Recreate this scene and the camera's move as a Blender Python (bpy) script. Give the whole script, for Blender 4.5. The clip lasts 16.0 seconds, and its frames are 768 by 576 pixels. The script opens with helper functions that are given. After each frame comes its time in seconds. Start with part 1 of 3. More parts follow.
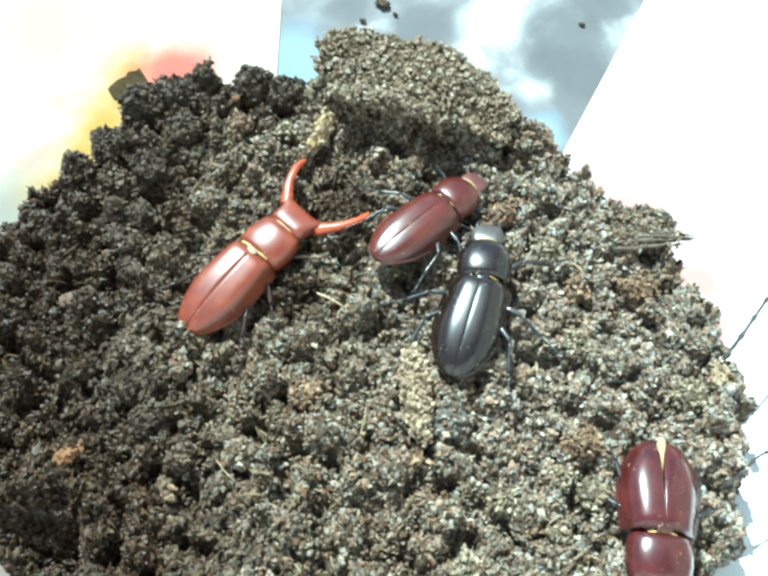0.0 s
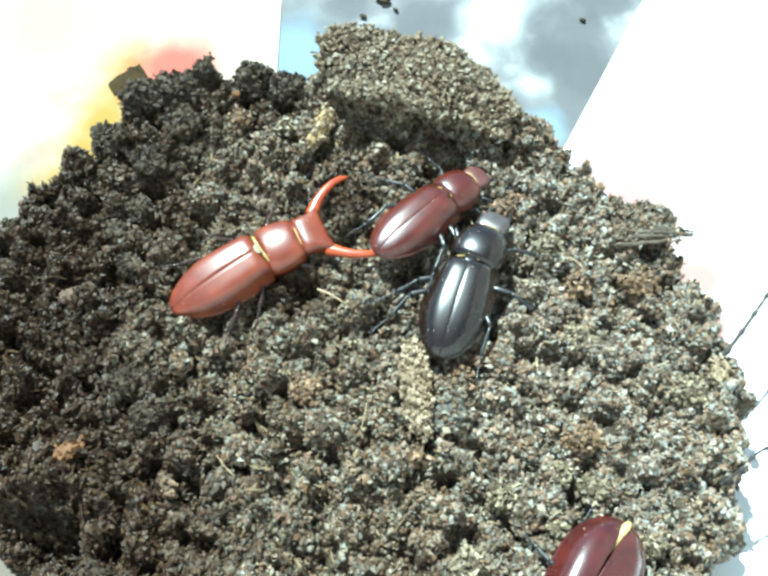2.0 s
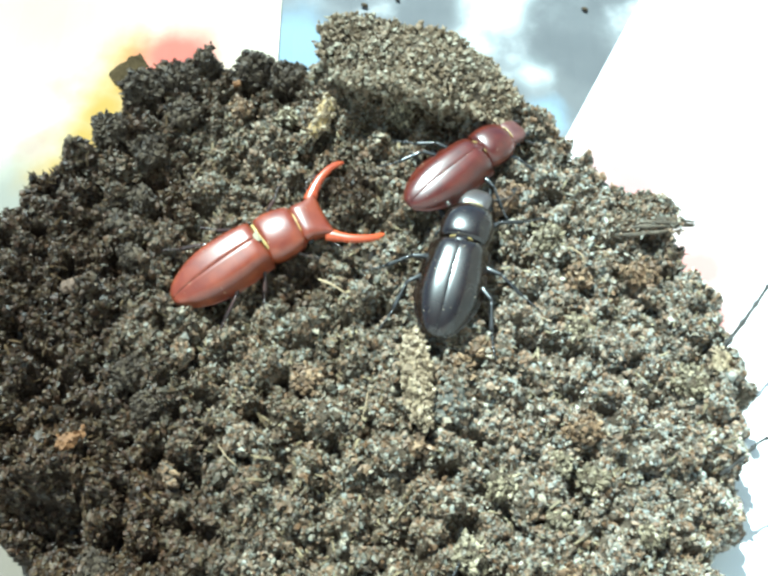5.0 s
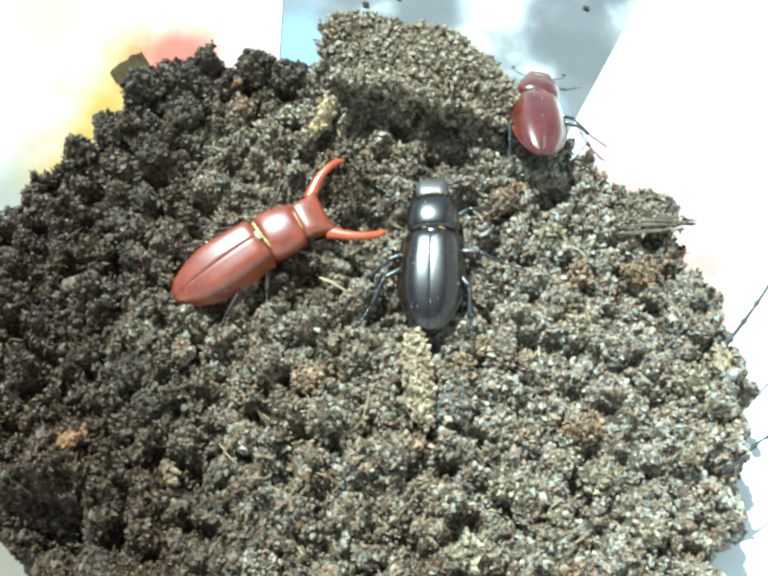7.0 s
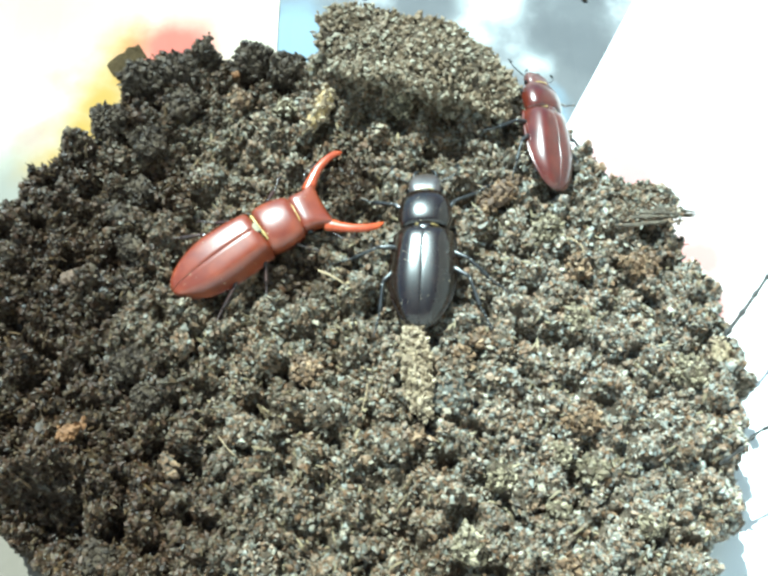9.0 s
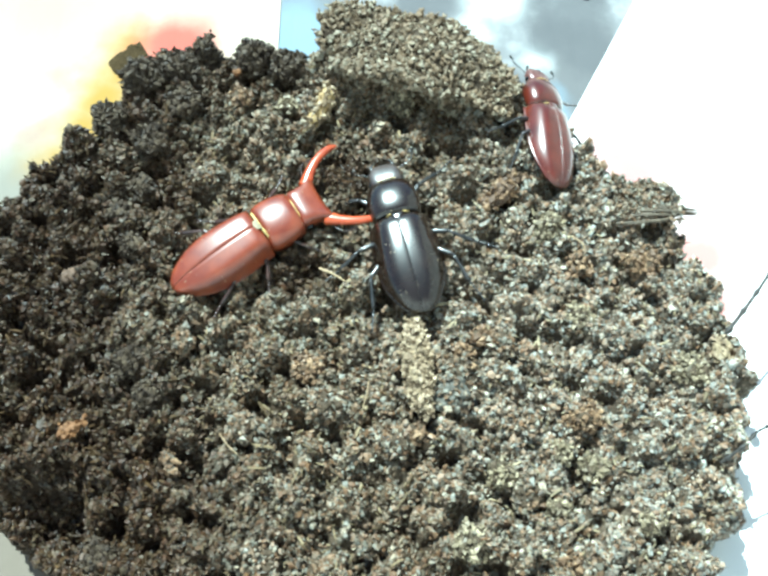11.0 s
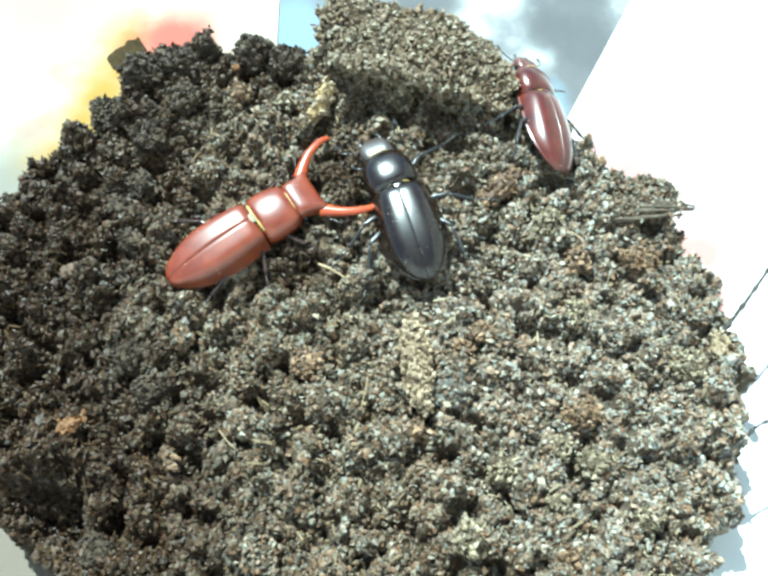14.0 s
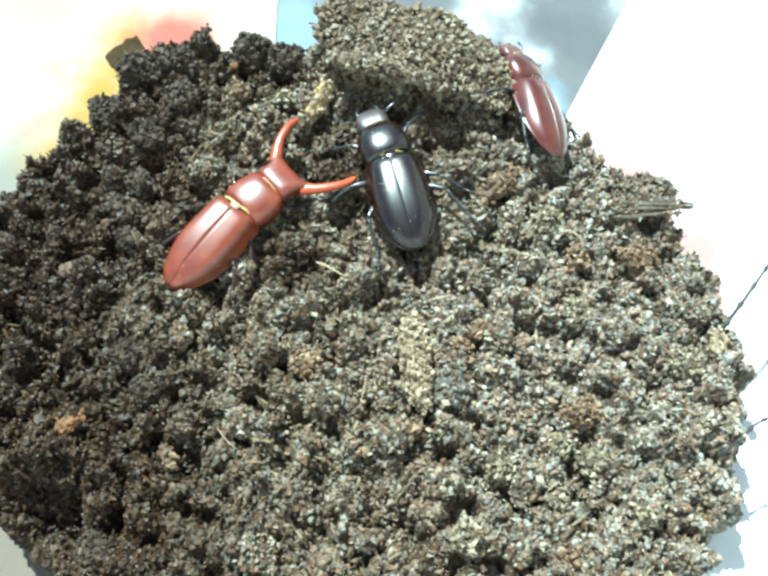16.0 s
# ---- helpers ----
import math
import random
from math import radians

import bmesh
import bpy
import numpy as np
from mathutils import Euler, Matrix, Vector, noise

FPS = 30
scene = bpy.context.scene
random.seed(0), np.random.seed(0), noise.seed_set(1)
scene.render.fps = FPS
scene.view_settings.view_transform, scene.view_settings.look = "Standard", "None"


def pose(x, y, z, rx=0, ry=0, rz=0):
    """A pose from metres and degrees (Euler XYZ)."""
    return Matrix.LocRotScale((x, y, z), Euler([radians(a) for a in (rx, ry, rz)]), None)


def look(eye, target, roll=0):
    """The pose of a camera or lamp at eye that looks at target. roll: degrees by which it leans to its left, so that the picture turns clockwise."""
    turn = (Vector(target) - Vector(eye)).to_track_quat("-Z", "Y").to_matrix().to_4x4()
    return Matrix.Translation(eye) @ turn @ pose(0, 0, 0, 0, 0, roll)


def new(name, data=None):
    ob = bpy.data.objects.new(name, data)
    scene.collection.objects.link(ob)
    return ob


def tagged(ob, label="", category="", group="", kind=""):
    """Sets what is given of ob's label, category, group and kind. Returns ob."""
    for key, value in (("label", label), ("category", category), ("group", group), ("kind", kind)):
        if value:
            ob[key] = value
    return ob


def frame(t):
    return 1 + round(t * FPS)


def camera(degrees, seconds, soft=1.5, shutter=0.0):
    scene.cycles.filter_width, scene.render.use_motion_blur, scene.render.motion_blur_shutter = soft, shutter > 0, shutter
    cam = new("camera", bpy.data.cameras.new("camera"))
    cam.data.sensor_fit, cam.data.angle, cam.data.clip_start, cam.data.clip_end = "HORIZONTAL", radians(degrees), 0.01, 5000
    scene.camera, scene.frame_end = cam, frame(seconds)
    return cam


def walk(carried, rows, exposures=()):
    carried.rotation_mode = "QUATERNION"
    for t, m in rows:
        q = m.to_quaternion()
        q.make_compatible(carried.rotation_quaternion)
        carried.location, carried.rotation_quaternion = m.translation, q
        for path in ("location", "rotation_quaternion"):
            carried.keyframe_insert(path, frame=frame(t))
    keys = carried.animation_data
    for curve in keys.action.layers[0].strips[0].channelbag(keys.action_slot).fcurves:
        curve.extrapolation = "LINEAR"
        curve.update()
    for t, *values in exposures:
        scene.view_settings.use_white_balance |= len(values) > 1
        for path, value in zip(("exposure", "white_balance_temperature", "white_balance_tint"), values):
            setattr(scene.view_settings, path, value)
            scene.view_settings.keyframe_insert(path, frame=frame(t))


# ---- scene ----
# Stag beetles on a cake of tipped-out beetle soil, in sunshine, seen from close above.
MM = 0.001
SOIL_TOP = 18.0          # mean height of the soil's top over the paper, millimetres

# ---- camera: hangs 18 cm from the soil, looks down 65 degrees and sags a little ----
cam = camera(47.1, 16.0, soft=2.95)
TILT = radians(25)
BASE = look((0, -0.18 * math.sin(TILT), SOIL_TOP * MM + 0.18 * math.cos(TILT)), (0, 0, SOIL_TOP * MM))
walk(cam, [(t, BASE @ pose(0, 0, 0, p, y, r)) for t, p, y, r in (
    (0, -0.000, 0.000, 0.000), (0.5, -0.097, 0.006, 0.000), (1, -0.203, 0.011, 0.002), (1.5, -0.254, 0.016, 0.003),
    (2, -0.266, 0.021, 0.015), (2.5, -0.464, 0.032, 0.020), (3, -0.494, 0.025, 0.011), (3.5, -0.632, 0.021, 0.000),
    (4, -0.774, 0.028, 0.020), (6.5, -0.964, 0.187, 0.072), (7, -1.004, 0.171, 0.075), (7.5, -1.053, 0.089, 0.031),
    (8, -1.084, 0.117, 0.028), (8.4, -1.084, 0.117, 0.028), (8.5, -1.558, 0.014, -0.086), (9, -1.493, 0.065, -0.091),
    (11.5, -1.663, 0.141, -0.016), (12, -1.679, 0.127, -0.007), (12.5, -1.705, 0.118, -0.034), (13, -1.793, 0.092, -0.024),
    (13.5, -1.854, 0.076, -0.041), (14, -1.908, 0.076, -0.042), (14.5, -2.005, 0.052, -0.029), (15, -2.028, 0.018, -0.092),
    (15.5, -2.063, 0.003, -0.062), (16, -2.017, -0.016, -0.086))],
    exposures=((0, 1.46, 5200, -15), (16, 1.46, 5200, -15)))

# ---- sky and sun ----
SUN = Vector((-0.25, 0.52, 0.82)).normalized()
world = bpy.data.worlds.new("sky")
world.use_nodes = True
scene.world = world
sky = world.node_tree.nodes.new("ShaderNodeTexSky")
sky.sky_type, sky.sun_disc = "NISHITA", False
sky.air_density, sky.dust_density, sky.ozone_density = 0.8, 0.5, 0.4
sky.sun_elevation, sky.sun_rotation = math.asin(SUN.z), math.atan2(SUN.x, SUN.y)
world.node_tree.links.new(sky.outputs[0], world.node_tree.nodes["Background"].inputs[0])
world.node_tree.nodes["Background"].inputs[1].default_value = 0.05
sun = new("sun", bpy.data.lights.new("sun", "SUN"))
sun.data.energy, sun.data.angle, sun.data.color = 4.9, radians(0.6), (1.0, 0.97, 0.90)
sun.matrix_world = look(SUN, (0, 0, 0))


# ---- materials ----
def noise_node(nt, scale, detail=6.0, rough=0.55):
    n = nt.nodes.new("ShaderNodeTexNoise")
    n.inputs["Scale"].default_value, n.inputs["Detail"].default_value, n.inputs["Roughness"].default_value = scale, detail, rough
    nt.links.new(coords(nt), n.inputs["Vector"])
    return n.outputs["Fac"]


def coords(nt):
    for n in nt.nodes:
        if n.bl_idname == "ShaderNodeTexCoord":
            return n.outputs["Object"]
    return nt.nodes.new("ShaderNodeTexCoord").outputs["Object"]


def ramp(nt, fac, stops):
    n = nt.nodes.new("ShaderNodeValToRGB")
    while len(n.color_ramp.elements) < len(stops):
        n.color_ramp.elements.new(0.5)
    for e, (p, c) in zip(n.color_ramp.elements, stops):
        e.position, e.color = p, (*c, 1)
    nt.links.new(fac, n.inputs[0])
    return n.outputs[0]


def mixed(nt, fac, a, b, blend="MIX"):
    n = nt.nodes.new("ShaderNodeMix")
    n.data_type, n.blend_type = "RGBA", blend
    for socket, v in ((n.inputs[0], fac), (n.inputs[6], a), (n.inputs[7], b)):
        if isinstance(v, (int, float)):
            socket.default_value = v
        elif isinstance(v, tuple):
            socket.default_value = (*v, 1)
        else:
            nt.links.new(v, socket)
    return n.outputs[2]


def calc(nt, op, a, b=0.0):
    n = nt.nodes.new("ShaderNodeMath")
    n.operation = op
    for socket, v in zip(n.inputs, (a, b)):
        if isinstance(v, (int, float)):
            socket.default_value = v
        else:
            nt.links.new(v, socket)
    return n.outputs[0]


def blank(name, rough=0.5, spec=0.5, coat=0.0, coat_rough=0.1):
    m = bpy.data.materials.new(name)
    m.use_nodes = True
    b = m.node_tree.nodes["Principled BSDF"]
    b.inputs["Roughness"].default_value, b.inputs["Specular IOR Level"].default_value = rough, spec
    b.inputs["Coat Weight"].default_value, b.inputs["Coat Roughness"].default_value = coat, coat_rough
    return m, m.node_tree, b


def add_bump(nt, b, scale, depth, detail=6.0, strength=0.6):
    n = nt.nodes.new("ShaderNodeBump")
    n.inputs["Strength"].default_value, n.inputs["Distance"].default_value = strength, depth
    nt.links.new(noise_node(nt, scale, detail), n.inputs["Height"])
    nt.links.new(n.outputs[0], b.inputs["Normal"])


def spot(nt, x, y, radius, soft):
    """1 inside a soft round patch, 0 outside."""
    sub = nt.nodes.new("ShaderNodeVectorMath")
    sub.operation = "DISTANCE"
    flat = nt.nodes.new("ShaderNodeVectorMath")
    flat.operation = "MULTIPLY"
    flat.inputs[1].default_value = (1, 1, 0)
    nt.links.new(coords(nt), flat.inputs[0])
    nt.links.new(flat.outputs[0], sub.inputs[0])
    sub.inputs[1].default_value = (x * MM, y * MM, 0)
    wob = calc(nt, "MULTIPLY", calc(nt, "SUBTRACT", noise_node(nt, 90, 4), 0.5), 0.012)
    n = nt.nodes.new("ShaderNodeMapRange")
    n.interpolation_type = "SMOOTHSTEP"
    nt.links.new(calc(nt, "ADD", sub.outputs["Value"], wob), n.inputs[0])
    n.inputs[1].default_value, n.inputs[2].default_value = (radius - soft) * MM, (radius + soft) * MM
    n.inputs[3].default_value, n.inputs[4].default_value = 1.0, 0.0
    return n.outputs[0]


def surface(name, stops, scale, rough=0.6, spec=0.5, coat=0.0, coat_rough=0.1, bump=0.0, bump_scale=1500.0, islands=0.0, wear=0.35, shade_spots=(), dust=False):
    """Colours along a ramp by grain noise and, in part, by island; broad stains over it; relief; uneven gloss."""
    m, nt, b = blank(name, rough, spec, coat, coat_rough)
    fac = calc(nt, "ADD", calc(nt, "MULTIPLY", calc(nt, "SUBTRACT", noise_node(nt, scale), 0.5), 1.6), 0.5)
    if islands:
        geo = nt.nodes.new("ShaderNodeNewGeometry")
        fac = calc(nt, "ADD", calc(nt, "MULTIPLY", fac, 1 - islands), calc(nt, "MULTIPLY", geo.outputs["Random Per Island"], islands))
    colour = ramp(nt, fac, stops)
    stain = ramp(nt, noise_node(nt, scale * 0.09, 3.0), ((0.3, (1 - wear,) * 3), (0.7, (1.0,) * 3)))
    colour = mixed(nt, 1.0, colour, stain, "MULTIPLY")
    if dust:
        speck = nt.nodes.new("ShaderNodeMapRange")
        speck.inputs[1].default_value, speck.inputs[2].default_value = 0.765, 0.785
        nt.links.new(noise_node(nt, 1700, 1.0), speck.inputs[0])
        colour = mixed(nt, speck.outputs[0], colour, (0.42, 0.34, 0.22))
    if shade_spots:                                         # shade painted into the colour as patches: deeper and browner
        shade_mottle = 0.0
        for x, y, radius, soft in shade_spots:
            shade_mottle = calc(nt, "MAXIMUM", shade_mottle, spot(nt, x, y, radius, soft))
        mottle = nt.nodes.new("ShaderNodeMapRange")       # and random darker blotches
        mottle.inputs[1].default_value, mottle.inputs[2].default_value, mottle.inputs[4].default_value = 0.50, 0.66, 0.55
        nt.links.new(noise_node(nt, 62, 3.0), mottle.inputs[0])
        shade_mottle = calc(nt, "MAXIMUM", shade_mottle, mottle.outputs[0])
        # lens glare over the soil's right, painted as lighter, bluer patches
        glare = calc(nt, "MAXIMUM", spot(nt, 55, -15, 46, 22), calc(nt, "MAXIMUM", spot(nt, 60, -60, 16, 14), spot(nt, 46, 26, 20, 14)))
        colour = mixed(nt, glare, colour, mixed(nt, 1.0, colour, (1.42, 1.52, 1.70), "MULTIPLY"))
        colour = mixed(nt, shade_mottle, colour, mixed(nt, 1.0, colour, (0.264, 0.192, 0.119), "MULTIPLY"))
    nt.links.new(colour, b.inputs["Base Color"])
    r = calc(nt, "ADD", calc(nt, "MULTIPLY", calc(nt, "SUBTRACT", noise_node(nt, scale * 0.6), 0.5), 0.4 * rough), rough)
    nt.links.new(r, b.inputs["Roughness"])
    if bump:
        add_bump(nt, b, bump_scale, bump)
    return m


# shade on the soil's left and in hollows, painted as round patches
SHADE_SPOTS = ((-88, -2, 45, 16), (-62, 50, 28, 12), (-35, 60, 20, 9), (-80, -54, 54, 20), (-49, 19, 9, 5), (-19, -2, 7, 4), (-8, 20, 7, 4))
SOIL = surface("brown_soil", ((0.0, (0.032, 0.021, 0.013)), (0.5, (0.084, 0.060, 0.037)), (1.0, (0.150, 0.115, 0.075))),
               700, rough=0.8, spec=0.25, bump=0.0005, bump_scale=1800, shade_spots=SHADE_SPOTS)
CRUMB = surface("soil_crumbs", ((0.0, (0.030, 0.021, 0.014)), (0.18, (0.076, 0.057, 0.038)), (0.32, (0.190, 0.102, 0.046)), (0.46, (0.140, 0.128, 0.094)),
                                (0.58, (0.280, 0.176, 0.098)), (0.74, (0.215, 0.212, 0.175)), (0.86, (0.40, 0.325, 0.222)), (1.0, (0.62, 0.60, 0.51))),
                700, rough=0.5, spec=0.45, bump=0.0003, bump_scale=2600, islands=0.72, shade_spots=SHADE_SPOTS)
# CRUMB darkened by the painted shade, for lumps inside its patches
SHADE_CRUMB = surface("shaded_crumbs", ((0.0, (0.018, 0.012, 0.008)), (0.5, (0.056, 0.038, 0.024)), (0.8, (0.100, 0.074, 0.048)), (1.0, (0.16, 0.130, 0.092))),
                    900, rough=0.6, spec=0.3, bump=0.0002, bump_scale=4000, islands=0.7)
# CRUMB lightened for the large clod
CLOD_CRUMB = surface("clod_crumbs", ((0.0, (0.05, 0.034, 0.022)), (0.25, (0.16, 0.112, 0.066)), (0.5, (0.27, 0.195, 0.122)), (0.75, (0.33, 0.285, 0.205)), (1.0, (0.54, 0.490, 0.390))),
                    700, rough=0.58, spec=0.35, bump=0.0003, bump_scale=2600, islands=0.65)
TAN_LUMP = surface("tan_crumbs", ((0.0, (0.06, 0.048, 0.03)), (0.5, (0.24, 0.19, 0.115)), (1.0, (0.62, 0.52, 0.34))), 900, rough=0.55, islands=0.7)
RUST_LUMP = surface("rusty_crumbs", ((0.0, (0.05, 0.032, 0.02)), (0.5, (0.21, 0.125, 0.065)), (1.0, (0.48, 0.33, 0.19))), 900, rough=0.55, islands=0.7)
STICK_CRUMB = surface("wood_crumbs", ((0.0, (0.10, 0.069, 0.041)), (0.5, (0.33, 0.240, 0.142)), (1.0, (0.60, 0.49, 0.34))), 900, rough=0.7, islands=0.7)
SLIVER = surface("wood_slivers", ((0.0, (0.07, 0.05, 0.026)), (0.5, (0.22, 0.165, 0.09)), (1.0, (0.42, 0.34, 0.20))), 900, rough=0.75, spec=0.3, islands=0.6, shade_spots=SHADE_SPOTS)
BARK = surface("rotten_wood", ((0.0, (0.11, 0.078, 0.044)), (0.5, (0.32, 0.240, 0.140)), (1.0, (0.50, 0.40, 0.25))), 900, rough=0.8, bump=0.0004, bump_scale=1600)
WEATHERED = surface("weathered_wood", ((0.0, (0.04, 0.029, 0.019)), (0.5, (0.105, 0.080, 0.053)), (1.0, (0.21, 0.170, 0.118))), 900, rough=0.8, bump=0.0004, bump_scale=1600)
PALE_WOOD = surface("pale_wood", ((0.0, (0.22, 0.13, 0.05)), (0.5, (0.45, 0.31, 0.13)), (1.0, (0.62, 0.48, 0.26))), 800, rough=0.75, bump=0.0003, bump_scale=1800)
ORANGE_WOOD = surface("orange_wood", ((0.0, (0.11, 0.050, 0.018)), (1.0, (0.31, 0.148, 0.055))), 800, rough=0.75, bump=0.0003, bump_scale=1800)
BROWN_WOOD = surface("brown_wood", ((0.0, (0.05, 0.03, 0.018)), (1.0, (0.20, 0.12, 0.07))), 900, rough=0.7, bump=0.0004, bump_scale=1800)
DARK_WOOD = surface("dark_leaf", ((0.0, (0.026, 0.018, 0.008)), (1.0, (0.085, 0.060, 0.030))), 1500, rough=0.9, spec=0.05, bump=0.0003)
GREY_CLOD = surface("grey_soil", ((0.0, (0.075, 0.070, 0.058)), (1.0, (0.18, 0.170, 0.142))), 900, rough=0.85, bump=0.0005, bump_scale=1500)
FIBRE = surface("straw_fibre", ((0.0, (0.26, 0.17, 0.09)), (1.0, (0.50, 0.38, 0.22))), 900, rough=0.6)
ROOT = surface("dark_rootlet", ((0.0, (0.012, 0.010, 0.009)), (1.0, (0.05, 0.042, 0.035))), 900, rough=0.6)


def chitin(name, dark, light, rough=0.33, coat=0.12, grain=0.000006, spec=0.58):
    """Polished shell: a satin body colour under a clear, nearly smooth skin."""
    m = surface(name, ((0.25, dark), (0.75, light)), 260, rough=rough, spec=spec, coat=coat, coat_rough=0.11,
                bump=grain, bump_scale=2600, wear=0.25, dust=True)
    m.node_tree.nodes["Principled BSDF"].inputs["Coat IOR"].default_value = 1.58
    return m


RED_SHELL = chitin("red_brown_shell", (0.150, 0.021, 0.005), (0.230, 0.042, 0.010), 0.37, 0.4, spec=0.75)
RED_HORN = chitin("orange_red_mandible", (0.32, 0.042, 0.009), (0.48, 0.080, 0.015), 0.36, 0.3)
BLACK_SHELL = chitin("black_brown_shell", (0.009, 0.0045, 0.0025), (0.018, 0.009, 0.005), 0.27, 0.6, spec=0.55)
BROWN_SHELL = chitin("chestnut_shell", (0.062, 0.009, 0.004), (0.115, 0.018, 0.008), 0.30, 0.45, spec=0.65)
MAROON_SHELL = chitin("maroon_shell", (0.046, 0.007, 0.006), (0.085, 0.013, 0.010), 0.28, 0.55, spec=0.6)
BLACK_HEAD = chitin("punctured_black_head", (0.045, 0.034, 0.030), (0.085, 0.066, 0.060), 0.38, 0.3, 0.00005, 0.9)
BROWN_HEAD = chitin("punctured_brown_head", (0.090, 0.030, 0.024), (0.150, 0.055, 0.045), 0.38, 0.3, 0.00005, 0.7)
LIMB = chitin("black_limb", (0.010, 0.010, 0.010), (0.035, 0.032, 0.032), 0.3)
RED_LIMB = chitin("dark_red_limb", (0.020, 0.012, 0.010), (0.06, 0.030, 0.024), 0.3)
GOLD = surface("golden_hairs", ((0.0, (0.42, 0.28, 0.07)), (1.0, (0.78, 0.60, 0.25))), 1500, rough=0.45)
DOWN = surface("greyish_gold_down", ((0.0, (0.20, 0.15, 0.08)), (1.0, (0.42, 0.36, 0.25))), 1500, rough=0.7, bump=0.0002, bump_scale=3000)
EYE = blank("eye", 0.08, 0.6)[0]
EYE.node_tree.nodes["Principled BSDF"].inputs["Base Color"].default_value = (0.008, 0.007, 0.007, 1)


# ---- mesh helpers ----
def part(name, bm, material, parent=None, label="", smooth=True):
    """One mesh object out of a bmesh in millimetres."""
    for v in bm.verts:
        v.co *= MM
    for f in bm.faces:
        f.smooth = smooth
    me = bpy.data.meshes.new(name)
    bmesh.ops.recalc_face_normals(bm, faces=bm.faces)
    bm.to_mesh(me)
    bm.free()
    me.materials.append(material)
    ob = new(name, me)
    if parent:
        ob.parent = parent
    return tagged(ob, label)


def skin(rings, bm=None):
    """Closed skin over rings of equal count, with capped ends."""
    bm = bm or bmesh.new()
    rows = [[bm.verts.new(p) for p in ring] for ring in rings]
    n = len(rows[0])
    for a, b in zip(rows, rows[1:]):
        for i in range(n):
            bm.faces.new((a[i], a[(i + 1) % n], b[(i + 1) % n], b[i]))
    bm.faces.new(rows[0][::-1])
    bm.faces.new(rows[-1])
    return bm


def oval(x, w, zc, up, down, e=0.85, n=28):
    """A cross-section at x: half-width w, height up over and down under zc."""
    ring = []
    for i in range(n):
        c, s = math.cos(math.tau * i / n), math.sin(math.tau * i / n)
        ring.append((x, w * math.copysign(abs(c) ** e, c), zc + (up if s > 0 else down) * math.copysign(abs(s) ** e, s)))
    return ring


def tube(path, radii, n=8, flat=1.0, bm=None):
    """A tapering rod along a path; flat squeezes it upright."""
    path = [Vector(p) for p in path]
    rings = []
    for i, p in enumerate(path):
        d = (path[min(i + 1, len(path) - 1)] - path[max(i - 1, 0)]).normalized()
        side = d.cross(Vector((0, 0, 1)) if abs(d.z) < 0.9 else Vector((1, 0, 0))).normalized()
        up = side.cross(d)
        rings.append([p + radii[i] * (math.cos(math.tau * k / n) * side + flat * math.sin(math.tau * k / n) * up) for k in range(n)])
    return skin(rings, bm)


def curve_points(points, steps=5):
    """A smooth line through points."""
    pts = [Vector(p) for p in points]
    out = []
    for i in range(len(pts) - 1):
        a, b, c, d = pts[max(i - 1, 0)], pts[i], pts[i + 1], pts[min(i + 2, len(pts) - 1)]
        for k in range(steps):
            t = k / steps
            out.append(0.5 * (2 * b + (c - a) * t + (2 * a - 5 * b + 4 * c - d) * t * t + (3 * b - a - 3 * c + d) * t ** 3))
    return out + [pts[-1]]


def taper(n, a, b, mid=None):
    return [a + (b - a) * i / (n - 1) if mid is None else (a + (mid - a) * 2 * i / (n - 1) if 2 * i < n - 1 else mid + (b - mid) * (2 * i / (n - 1) - 1)) for i in range(n)]


# ---- the soil's form ----
OUTLINE = (74.0, -8.01, -4.77, 0.71, -5.32, 0.21, 0.11, 0.82, -0.97, 1.63, -0.65, 0.37, 2.26, -1.32, -1.15)
MIDDLE_Y = -10.0
rng = np.random.default_rng(7)


def waves(x, y, length, seed, count=7):
    """Soft random swells of about that wavelength, between -1 and 1."""
    r = np.random.default_rng(seed)
    total = 0.0
    for _ in range(count):
        a, k, p = r.uniform(0, math.tau), math.tau / (length * r.uniform(0.7, 1.5)), r.uniform(0, math.tau)
        total = total + np.sin(k * (np.cos(a) * x + np.sin(a) * y) + p)
    return total / count ** 0.5 / 1.4


# hills and hollows: centre x, y, spread along x, along y, height
SWELLS = ((-62, 44, 12, 12, 2.0), (-84, 5, 17, 40, 7.0), (-40, 48, 14, 7, 2.0), (12, 31, 17, 5, -1.5), (-44, 14, 9, 7, -2.5),
          (-43, -8, 5, 4, 3.0), (-18, -3, 5, 4, -3.0), (-50, 20, 7, 5, -2.5), (-20, -16, 9, 6, 1.5), (22, -22, 9, 7, 1.5), (35, -8, 6, 5, -2.0), (-60, -53, 13, 7, -10.0), (-64, -42, 14, 4, 4.5), (45, 12, 10, 8, 2.0), (10, -42, 12, 10, 1.5), (3, -50, 6, 6, -3.5),
          (28, -44, 10, 5, -2.0), (35, 32, 9, 7, -2.0), (60, 9, 8, 3, 2.5), (68, -63, 13, 13, -8.0))


def soil_level(x, y):
    """The soil's smooth top, millimetres over the paper."""
    z = SOIL_TOP + 0.8 * waves(x, y, 34, 3)
    for cx, cy, sx, sy, h in SWELLS:
        z = z + h * np.exp(-((x - cx) / sx) ** 2 - ((y - cy) / sy) ** 2)
    return z


